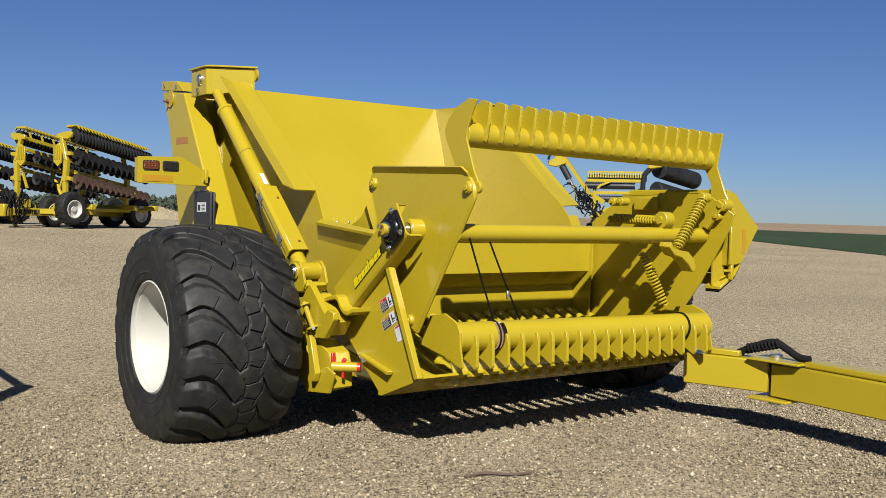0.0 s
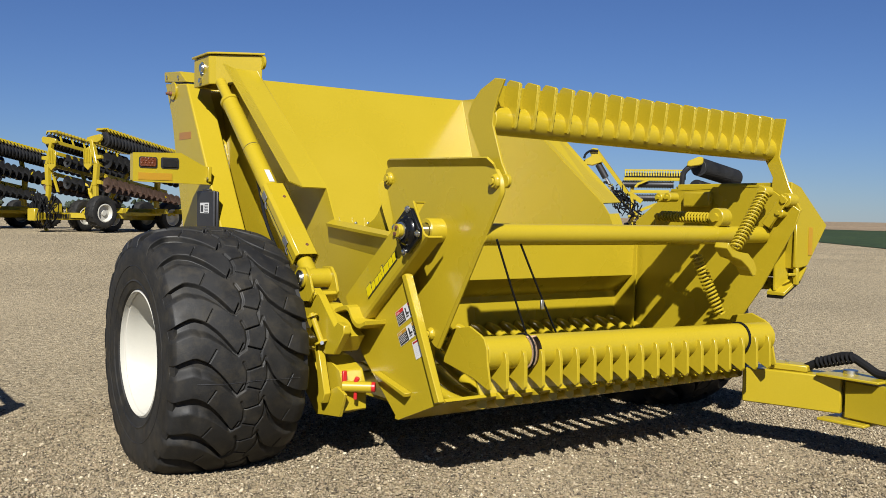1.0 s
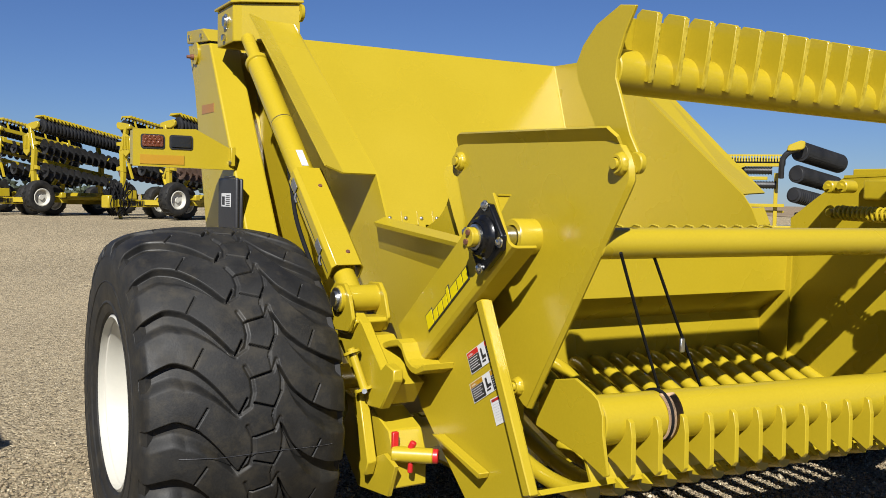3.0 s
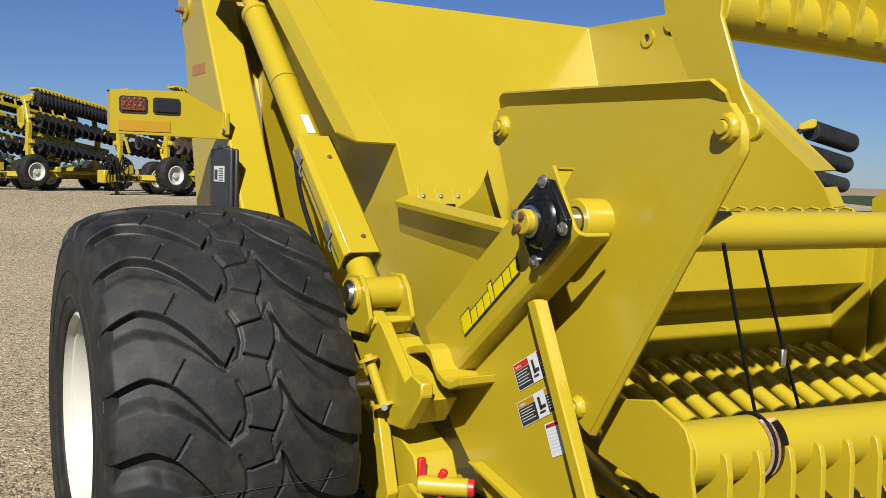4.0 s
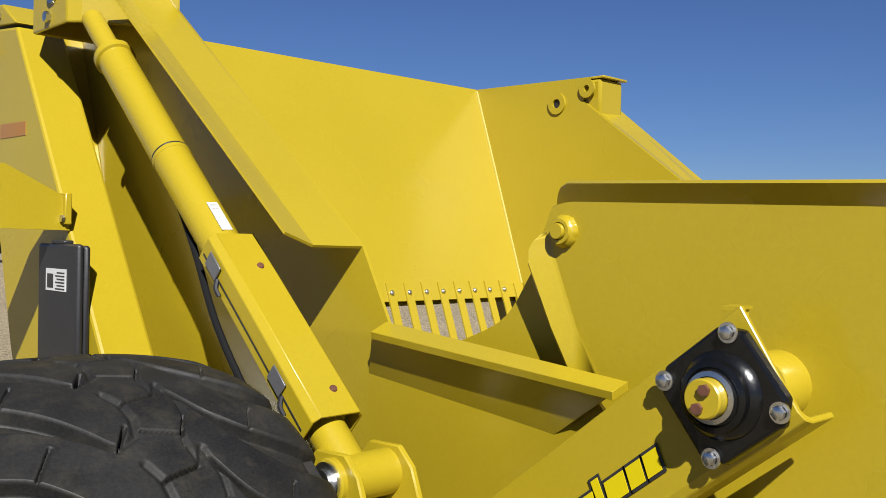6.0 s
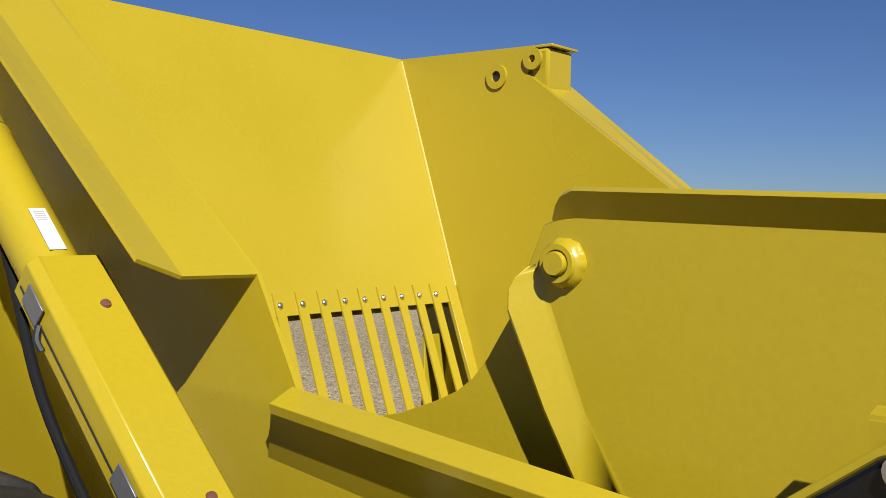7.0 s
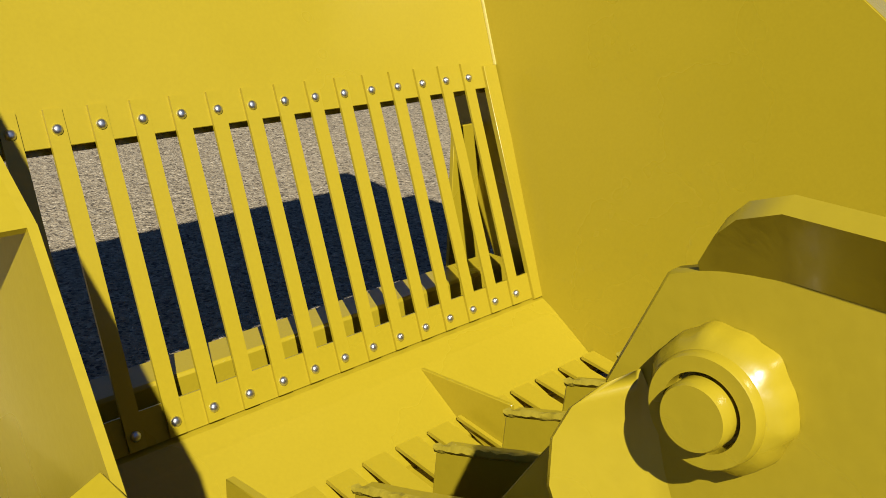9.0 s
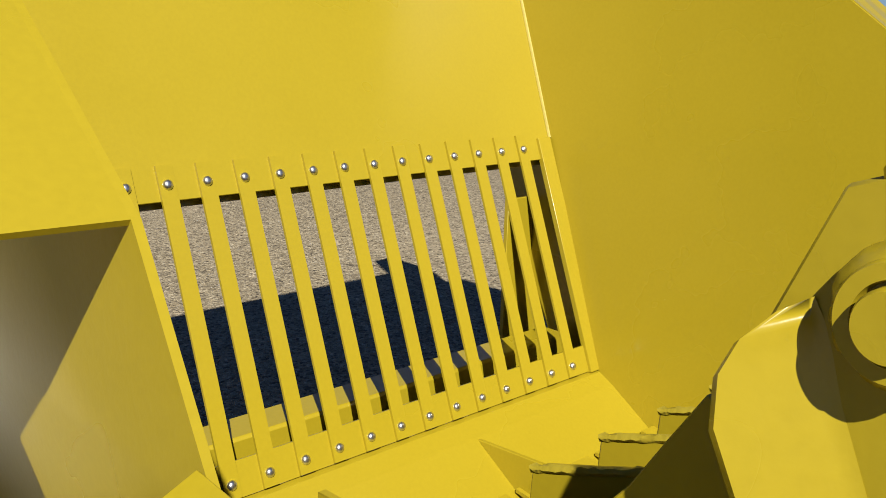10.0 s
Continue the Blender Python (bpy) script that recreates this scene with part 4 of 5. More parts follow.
slab(bm, [on_cyl(0.83, -0.022, 0.0595), on_cyl(0.83, 0.012, 0.0605), on_cyl(0.95, 0.012, 0.0605), on_cyl(0.95, -0.022, 0.0595)], -0.0015)
serial = part("serial_label", bm, PAPER, cyl, "white paper label")
for k in range(5):
    bm = bmesh.new()
    q = 0.915 + 0.006 * k
    slab(bm, [on_cyl(q, -0.016, 0.0612), on_cyl(q, 0.006, 0.0617), on_cyl(q + 0.003, 0.006, 0.0617), on_cyl(q + 0.003, -0.016, 0.0612)], -0.0012)
    part("text_bar", bm, INKGREY, serial)
bm = bmesh.new()
hose(bm, [on_cyl(1.62, 0.0, -0.06), on_cyl(1.45, 0.01, -0.075), on_cyl(1.2, 0.01, -0.075), on_cyl(0.9, -0.03, -0.075), on_cyl(0.6, -0.07, -0.10), on_cyl(0.3, -0.05, -0.15), on_cyl(0.1, -0.02, -0.18)], 0.0105)
part("hydraulic_hose", bm, CLOTH, cyl, "black hydraulic hose")
# cylinder foot
part("cylinder_eye", mk(tube, (0.852, CB.y, CB.z), (1.045, CB.y, CB.z), 0.058), YELLOW, cyl)
part("foot_neck", mk(tube, on_cyl(0.03), on_cyl(0.18), 0.05), YELLOW, cyl)
part("foot_pin", mk(lathe, [(0, 0), (0.05, 0), (0.05, 0.008), (0.033, 0.008), (0.033, 0.02), (0, 0.022)], (0.852, CB.y, CB.z), (-1, 0, 0), 24), STEEL, cyl, "bright pin head")
foot = part("cylinder_foot", mk(prism, [(-0.16, 1.08), (-0.15, 0.99), (-0.18, 0.87), (-0.50, 0.645), (-0.62, 0.655), (-0.735, 0.79), (-0.735, 0.835), (-0.66, 0.85), (-0.62, 0.82), (-0.43, 0.985), (-0.36, 1.02), (-0.25, 1.01)], 0.90, 0.945), YELLOW, picker, "heavy yellow bracket at the cylinder's foot", bevel=0.005)
part("foot_block", mk(prism, [(-0.2, 0.93), (-0.22, 0.87), (-0.50, 0.66), (-0.62, 0.672), (-0.70, 0.77), (-0.62, 0.80), (-0.42, 0.93)], 0.947, 1.06), YELLOW, foot, bevel=0.004)
for xe in (0.868, 1.035):
    part("foot_ear", mk(prism, [(-0.155, 1.10), (-0.20, 1.14), (-0.31, 1.145), (-0.36, 1.10), (-0.40, 1.0), (-0.36, 0.94), (-0.2, 0.93)], xe, xe + 0.018), YELLOW, foot, bevel=0.004)
part("foot_saddle", mk(prism, [(-0.18, 1.0), (-0.385, 1.005), (-0.40, 0.985), (-0.34, 0.93), (-0.2, 0.93)], 0.886, 1.036), YELLOW, foot, bevel=0.004)
bm = bmesh.new()
hook = [(-0.415, 0.842), (-0.45, 0.88), (-0.487, 0.908), (-0.55, 0.925), (-0.62, 0.94), (-0.655, 0.928), (-0.68, 0.895), (-0.705, 0.868), (-0.745, 0.85), (-0.79, 0.848), (-0.85, 0.873)]
thick = [(p[0] + 0.006, p[1] - 0.028) for p in hook]
prism(bm, hook + thick[::-1], 0.975, 1.112)
part("latch_hook", bm, YELLOW, foot, "bent yellow latch plate", bevel=0.003)
pin = part("latch_pin", mk(tube, (0.852, -0.425, 0.88), (0.89, -0.50, 0.70), 0.018), YELLOW, picker)
for p, r in (((0.852, -0.43, 0.868), 0.038), ((0.886, -0.492, 0.72), 0.045)):
    part("pin_collar", mk(lathe, [(0, 0), (r, 0), (r, 0.012), (0, 0.012)], p, (0.2, -0.35, -0.9), 20), YELLOW, pin)
part("pin_nut", mk(lathe, [(0, 0), (0.012, 0), (0.012, 0.012), (0, 0.012)], (0.872, -0.525, 0.715), (-0.4, -0.9, 0.1), 6), STEEL, pin)
# axle bracket with valve
bracket = part("axle_bracket", mk(prism, [(-0.10, 0.66), (-0.30, 0.64), (-0.35, 0.56), (-0.48, 0.41), (-0.62, 0.47), (-0.72, 0.44), (-0.66, 0.30), (-0.37, 0.265), (-0.22, 0.38)], 0.92, 0.94), YELLOW, picker, "yellow axle bracket", bevel=0.003)
part("bracket_box", mk(prism, [(-0.10, 0.64), (-0.45, 0.62), (-0.61, 0.56), (-0.655, 0.47), (-0.66, 0.33), (-0.45, 0.27), (-0.1, 0.40)], 0.945, 1.10), YELLOW, bracket, bevel=0.006)
part("edge_strip", mk(prism, [(-0.42, 0.70), (-0.46, 0.70), (-0.56, 0.42), (-0.53, 0.36), (-0.50, 0.36)], 0.875, 0.918), YELLOW, bracket, bevel=0.004)
valve = part("valve_body", mk(tube, (0.94, -0.655, 0.475), (1.075, -0.76, 0.475), 0.032), YELLOW, picker)
part("valve_end", mk(tube, (1.072, -0.757, 0.475), (1.092, -0.772, 0.475), 0.03), RED, valve, "red cap")
part("valve_handle", mk(box, 0.938, 0.966, -0.665, -0.645, 0.445, 0.565), RED, valve, "red valve handle", bevel=0.004)
part("valve_knob", mk(tube, (1.0, -0.70, 0.50), (1.01, -0.712, 0.53), 0.014), RED, valve, bevel=0)
part("valve_plug", mk(tube, (1.0, -0.70, 0.40), (1.0, -0.703, 0.445), 0.011), RED, valve)

# reel housing front: upper tube, rake and roller
part("cross_tube", mk(tube, (1.252, -1.535, 1.377), (3.54, -1.535, 1.377), 0.0546), YELLOW, picker, "round yellow cross tube")
rake = part("rake_tube", mk(tube, (1.28, -1.54, 1.9625), (3.585, -1.52, 1.9315), 0.0755), YELLOW, picker, "upper rake tube")
fin = [(-1.664, 2.140), (-1.657, 2.150), (-1.582, 2.170), (-1.558, 2.155), (-1.54, 2.06), (-1.50, 2.02), (-1.50, 1.94), (-1.58, 1.935), (-1.612, 1.922), (-1.622, 1.921), (-1.629, 1.94), (-1.645, 2.02)]
tine = part("rake_tine", mk(prism, fin, -0.009, 0.009), YELLOW, rake, "flat yellow rake tine", bevel=0.002)
tine.location.x += 1.396
for k in range(1, 18):
    again(tine, (0.1213 * k, 0.001 * k, -0.0017 * k))
bm = mk(hose, [(0, y, z) for y, z in ((-1.666, 2.142), (-1.655, 2.08), (-1.646, 2.02), (-1.632, 1.945), (-1.623, 1.92))], 0.0072, 6, 5)
rng = random.Random(9)
for v in bm.verts:
    v.co += Vector([rng.uniform(-0.0015, 0.0015) for _ in range(3)])
bead = part("edge_weld", bm, WELD, tine, "rough weld bead along the front edge")
for t in [o for o in rake.children if o.name.startswith("rake_tine") and o is not tine]:
    b = new("edge_weld", bead.data)
    b.parent = t
    tagged(b, bead["label"])
# strip added to close the gaps, so that the rake's shadow is solid
bm = mk(prism, [(-1.552, 2.145), (-1.535, 2.03), (-1.526, 2.03), (-1.543, 2.145)], 1.283, 3.574)
for v in bm.verts:
    v.co.z -= 0.0138 * (v.co.x - 1.283)
    v.co.y += 0.0083 * (v.co.x - 1.283)
part("rake_light_stop", bm, YELLOW, rake, "flat strip added behind the tines to stop light between them", bevel=0.001)
end_l = [(-1.691, 2.153), (-1.612, 2.167), (-1.49, 2.12), (-1.42, 2.06), (-1.384, 2.0), (-1.395, 1.94), (-1.50, 1.77), (-1.60, 1.62), (-1.65, 1.60), (-1.70, 1.612), (-1.735, 1.64), (-1.725, 1.672), (-1.68, 1.74), (-1.63, 1.86), (-1.60, 1.93), (-1.605, 1.99), (-1.64, 2.07)]
part("rake_end_plate", mk(prism, end_l, 1.268, 1.282), YELLOW, rake, bevel=0.003)
part("rake_pivot", mk(tube, (1.262, -1.712, 1.645), (1.287, -1.712, 1.645), 0.036), YELLOW, rake)
end_r = [(-1.655, 2.121), (-1.575, 2.13), (-1.49, 2.0), (-1.50, 1.88), (-1.57, 1.75), (-1.55, 1.50), (-1.648, 1.432), (-1.79, 1.537), (-1.70, 1.68), (-1.615, 1.88), (-1.63, 1.98)]
part("rake_end_plate", mk(prism, end_r, 3.575, 3.59), YELLOW, rake, bevel=0.003)

RL, RR = Vector((1.35, -1.425, 0.735)), Vector((3.505, -1.595, 0.725))
roller = part("guard_tube", mk(tube, RL, RR, 0.092, 32), YELLOW, picker, "lower yellow guard tube with pointed tines")
prong = [(-0.084, 0.012), (-0.098, 0.024), (-0.114, 0.012), (-0.125, -0.04), (-0.127, -0.17), (-0.113, -0.19), (-0.04, -0.152), (0.05, -0.12), (0.05, -0.06), (-0.06, -0.055), (-0.078, 0.0)]
pr0 = part("guard_tine", mk(prism, prong, -0.0105, 0.0105), YELLOW, roller, "pointed yellow guard tine", bevel=0.002)
for k in range(18):
    p = RL.lerp(RR, (0.084 + 0.1168 * k) / (RR - RL).length)
    if k == 0:
        base = p
        pr0.location = pr0.location + p
    else:
        again(pr0, p - base)
end_g = [(-1.19, 0.845), (-1.34, 0.875), (-1.44, 0.84), (-1.475, 0.82), (-1.50, 0.77), (-1.505, 0.70), (-1.535, 0.565), (-1.515, 0.555), (-1.38, 0.60), (-1.10, 0.65), (-1.12, 0.75)]
part("guard_end_plate", mk(prism, end_g, 1.335, 1.349), YELLOW, roller, bevel=0.003)
end_f = [(p[0] - 0.15, p[1] - 0.01) for p in end_g]
part("guard_end_plate", mk(prism, end_f, 3.505, 3.519), YELLOW, roller, bevel=0.003)
# straps
def strap(x, pad):
    bm = bmesh.new()
    c = RL.lerp(RR, (x - RL.x) / (RR.x - RL.x))
    lathe(bm, [(0.0925, -0.0068), (0.1018, -0.0068), (0.1018, 0.0068), (0.0925, 0.0068)], c, (1, -0.08, 0), 36, True)
    s = part("tie_strap", bm, CLOTH, picker, "black nylon tie strap")
    if pad:
        bm = bmesh.new()
        u = Vector((0, -1, 0))
        for i in range(14):
            a0, a1 = radians(-75 + 10 * i), radians(-75 + 10 * (i + 1))
            for r0, r1 in ((0.0945, 0.100),):
                vs = [bm.verts.new(c + Vector((dx, -math.cos(a) * r, math.sin(a) * r))) for r in (r0, r1) for a in (a0, a1) for dx in (-0.022, 0.046)]
                for f in ((0, 1, 3, 2), (4, 6, 7, 5), (0, 4, 5, 1), (2, 3, 7, 6), (0, 2, 6, 4), (1, 5, 7, 3)):
                    bm.faces.new([vs[q] for q in f])
        bmesh.ops.remove_doubles(bm, verts=bm.verts, dist=0.0005)
        part("pad", bm, PAD, s, "tan protective pad under the strap")
    return s


st = strap(1.63, True)
strap(3.27, False)
for p0, p1 in (((1.295, -1.62, 1.35), (1.66, -1.43, 0.82)), ((1.505, -1.55, 1.33), (1.97, -1.33, 0.79))):
    bm = bmesh.new()
    hose(bm, [p0, Vector(p0).lerp(Vector(p1), 0.5) + Vector((0, 0.004, 0)), p1], 0.0058, 6)
    part("strap_run", bm, CLOTH, st)
part("strap_buckle", mk(box, 1.762, 1.784, -1.43, -1.415, 0.955, 1.01), STEEL, st, "bright metal buckle", bevel=0.004)

# grid of curved floor tines
path = [(-0.27, 0.71), (-0.33, 0.70), (-0.42, 0.665), (-0.63, 0.575), (-0.85, 0.49), (-1.05, 0.44), (-1.25, 0.43), (-1.38, 0.46)]
bm = mk(hose, [(0, y, z) for y, z in path], 0.033, 12, 3)
t0 = part("floor_tine", bm, YELLOW, picker, "curved yellow floor tine")
t0.location.x += 1.40
for k in range(1, 18):
    again(t0, (0.126 * k, -0.0 * k, 0))
part("inner_skirt", mk(box, 1.125, 1.333, -1.02, -1.008, 0.36, 0.84), YELLOW, picker, "recessed sheet beside the guard tube")
part("bottom_pan", mk(prism, [(-1.462, 0.508), (-0.991, 0.324), (-0.955, 0.325), (-0.955, 0.345), (-0.985, 0.345), (-1.44, 0.52)], 1.112, 3.55), YELLOW, picker, "underside pan of the reel housing", bevel=0.002)
part("front_sheet", mk(prism, [(-1.345, 0.68), (-1.36, 0.68), (-1.44, 0.515), (-1.425, 0.51)], 1.345, 3.55), YELLOW, picker, "sheet closing the housing below the guard tube", bevel=0.001)
tip = part("sheet_tooth", mk(prism, [(-1.455, 0.525), (-1.505, 0.50), (-1.455, 0.49)], -0.012, 0.012), YELLOW, picker)
tip.location.x += 1.45
for k in range(1, 17):
    again(tip, (0.126 * k, 0, 0))

# far side plate with springs and drive cover
far_plate = part("far_plate", mk(prism, [(-0.40, 1.45), (-0.566, 1.563), (-0.746, 1.678), (-1.289, 1.688), (-1.498, 1.70), (-1.60, 1.66), (-1.80, 1.535), (-1.76, 1.42), (-1.528, 1.03), (-1.35, 0.79), (-1.30, 0.45), (-0.4, 0.40)], 3.548, 3.562), YELLOW, picker, "yellow far side plate with trip springs", bevel=0.002)
part("plate_pad", mk(box, 3.50, 3.548, -1.12, -0.89, 1.555, 1.66), YELLOW, far_plate, bevel=0.012, segments=2)
part("plate_ledge", mk(prism, [(-0.74, 1.67), (-1.49, 1.69), (-1.49, 1.702), (-0.74, 1.684)], 3.545, 3.70), YELLOW, far_plate)
part("trip_arm", mk(prism, [(3.00, 1.335), (3.04, 1.29), (3.11, 1.275), (3.19, 1.265), (3.25, 1.215), (3.275, 1.165), (3.262, 1.125), (3.235, 1.125), (3.19, 1.18), (3.12, 1.225), (3.04, 1.245), (2.985, 1.30)], -1.70, -1.60, "y"), YELLOW, far_plate, "cast trip arm", bevel=0.004)
def spring(p0, p1, r, turns, bosses=()):
    s = part("coil_spring", mk(coil, p0, p1, r, 0.0072, turns), YELLOW, picker, "painted coil spring")
    part("spring_rod", mk(tube, p0, p1, 0.012, 10), YELLOW, s)
    for p, q in bosses:
        part("spring_boss", mk(tube, Vector(p) + Vector((-0.03, 0, 0)), Vector(p) + Vector((0.05, 0, 0)), q, 20), YELLOW, s)
    return s


spring((3.07, -1.69, 1.295), (3.405, -1.636, 1.64), 0.033, 17, [((3.41, -1.635, 1.652), 0.035)])
spring((3.22, -0.95, 1.488), (3.13, -1.48, 1.478), 0.03, 18, [((3.22, -0.93, 1.488), 0.02)])
spring((3.10, -1.36, 1.245), (3.185, -1.50, 0.87), 0.032, 17)
for p, r in (((3.10, -1.535, 1.483), 0.06), ((3.40, -0.780, 1.619), 0.033), ((3.40, -0.862, 1.621), 0.033), ((3.53, -1.72, 1.60), 0.045), ((3.53, -1.68, 1.52), 0.03)):
    part("far_boss", mk(tube, (p[0] - 0.03, p[1], p[2]), (p[0] + 0.06, p[1], p[2]), r), YELLOW, far_plate)
    part("boss_bolt", mk(lathe, [(0, 0), (r * 0.5, 0), (r * 0.5, 0.02), (0, 0.02)], (p[0] - 0.03, p[1], p[2]), (-1, 0, 0), 6), YELLOW, far_plate)
part("trip_link", mk(prism, [(-1.70, 1.64), (-1.75, 1.60), (-1.62, 1.42), (-1.56, 1.45)], 3.49, 3.51), YELLOW, far_plate, bevel=0.004)
cov = [(3.60, 1.72), (3.70, 1.69), (3.99, 1.445), (3.79, 1.178), (3.668, 1.16), (3.655, 1.44), (3.60, 1.47)]
cover = part("drive_cover", mk(prism, cov, -1.70, -0.75, "y"), YELLOW, picker, "faceted yellow drive cover", bevel=0.006)
part("cover_reflector", mk(box, 3.79, 3.83, -1.7035, -1.7005, 1.25, 1.43), ORANGE, cover, "orange reflector strip")
part("cover_back", mk(box, 3.564, 3.70, -1.62, -1.608, 1.02, 1.47), YELLOW, cover)
part("cover_side", mk(box, 3.702, 3.714, -1.60, -0.8, 1.10, 1.47), YELLOW, cover)
part("cover_side", mk(prism, [(-1.605, 1.095), (-1.605, 1.02), (-0.8, 0.98), (-0.8, 1.095)], 3.685, 3.697), YELLOW, cover)
part("cover_frame", mk(box, 3.64, 3.664, -1.715, -1.695, 1.17, 1.45), YELLOW, cover, bevel=0.004)
part("cover_floor", mk(prism, [(3.566, 0.99), (3.735, 1.085), (3.80, 1.168), (3.79, 1.176), (3.722, 1.10), (3.566, 1.012)], -1.69, -1.56, "y"), YELLOW, cover, bevel=0.002)
# black strip that draws the shade along the cover's underside
part("floor_shade", mk(prism, [(3.566, 0.97), (3.738, 1.066), (3.806, 1.155), (3.801, 1.164), (3.735, 1.081), (3.566, 0.986)], -1.68, -1.56, "y"), BLACK, cover, "black strip for the shade under the cover")
part("cover_latch", mk(box, 3.58, 3.69, -1.715, -1.695, 1.118, 1.136), YELLOW, cover, bevel=0.004)
part("latch_post", mk(box, 3.652, 3.678, -1.72, -1.69, 1.06, 1.168), YELLOW, cover, bevel=0.004)

# drawbar
def beam_between(p0, p1, w, z0, z1):
    p0, p1 = Vector((*p0, 0)), Vector((*p1, 0))
    d = (p1 - p0).normalized()
    s = Vector((-d.y, d.x, 0)) * w / 2
    bm = bmesh.new()
    lo = [bm.verts.new(p + Vector((0, 0, z0))) for p in (p0 - s, p1 - s, p1 + s, p0 + s)]
    hi = [bm.verts.new(p + Vector((0, 0, z1))) for p in (p0 - s, p1 - s, p1 + s, p0 + s)]
    bm.faces.new(lo[::-1])
    bm.faces.new(hi)
    for i in range(4):
        bm.faces.new((lo[i], lo[(i + 1) % 4], hi[(i + 1) % 4], hi[i]))
    return bm


bar = part("drawbar_stub", beam_between((3.536, -1.45), (3.735, -2.03), 0.2, 0.29, 0.515), YELLOW, picker, "box-section drawbar stub", bevel=0.008)
part("stub_lid", beam_between((3.585, -1.58), (3.665, -1.83), 0.14, 0.516, 0.56), YELLOW, bar, bevel=0.008)
part("lid_bolt", mk(lathe, [(0, 0), (0.014, 0), (0.014, 0.014), (0, 0.016)], (3.62, -1.69, 0.56), (0, 0, 1), 6), STEEL, bar)
tongue = part("drawbar", beam_between((3.745, -2.09), (3.53, -4.6), 0.2, 0.27, 0.50), YELLOW, picker, "long box-section drawbar", bevel=0.008)
part("drawbar_cover", beam_between((3.75, -2.33), (3.56, -4.5), 0.17, 0.503, 0.545), YELLOW, tongue, bevel=0.012, segments=2)
part("hinge_plate", beam_between((3.70, -1.93), (3.72, -2.33), 0.28, 0.516, 0.532), YELLOW, tongue, bevel=0.004)
part("hinge_plate", beam_between((3.70, -1.95), (3.72, -2.25), 0.30, 0.245, 0.262), YELLOW, tongue, bevel=0.004)
part("hinge_pin", mk(tube, (3.74, -2.06, 0.2), (3.74, -2.06, 0.555), 0.045), STEEL, tongue, "zinc hinge pin")
part("hitch", beam_between((3.53, -4.6), (3.51, -4.85), 0.12, 0.33, 0.42), YELLOW, tongue, bevel=0.01)
part("drawbar_foot", mk(box, 3.46, 3.58, -4.45, -4.33, 0.0, 0.27), YELLOW, tongue, bevel=0.01)
bm = bmesh.new()
hose(bm, [(3.66, -1.80, 0.54), (3.68, -1.92, 0.60), (3.70, -2.06, 0.645), (3.715, -2.16, 0.605), (3.72, -2.25, 0.56), (3.725, -2.33, 0.555)], 0.026)
hs = part("drawbar_hose", bm, CLOTH, picker, "black sleeved hydraulic hose")
bm = bmesh.new()
coil(bm, (3.672, -1.86, 0.575), (3.705, -2.10, 0.64), 0.03, 0.009, 9)
part("hose_wrap", bm, CLOTH, hs)


# far implements
def disc_gang_mesh(x, z, y0, y1, r, pitch):
    """A row of dished discs on a thin shaft along y."""
    bm = bmesh.new()
    lathe(bm, [(0, y0), (0.05, y0), (0.05, y1), (0, y1)], (x, 0, z), (0, 1, 0), 8)
    y = y0 + 0.08
    while y < y1:
        lathe(bm, [(0.05, y + 0.07), (r * 0.6, y + 0.045), (r, y), (r, y + 0.012), (r * 0.6, y + 0.06), (0.05, y + 0.085)], (x, 0, z), (0, 1, 0), 18)
        y += pitch
    return bm


def ribbed_roller_mesh(x, z, y0, y1, r, pitch):
    prof, y = [(0, y0)], y0
    while y < y1:
        prof += [(r * 0.74, y), (r * 0.78, y + pitch * 0.28), (r, y + pitch * 0.36), (r, y + pitch * 0.72), (r * 0.78, y + pitch * 0.8)]
        y += pitch
    bm = bmesh.new()
    lathe(bm, prof + [(0, y)], (x, 0, z), (0, 1, 0), 20)
    return bm


def flat_post(x0, x1, z0, z1, w, y, d):
    """A leaning post from (x0, z0) to (x1, z1), w wide, centred on y and d deep."""
    bm = bmesh.new()
    prism(bm, [(x0 - w / 2, z0), (x0 + w / 2, z0), (x1 + w / 2, z1), (x1 - w / 2, z1)], y - d / 2, y + d / 2, "y")
    return bm


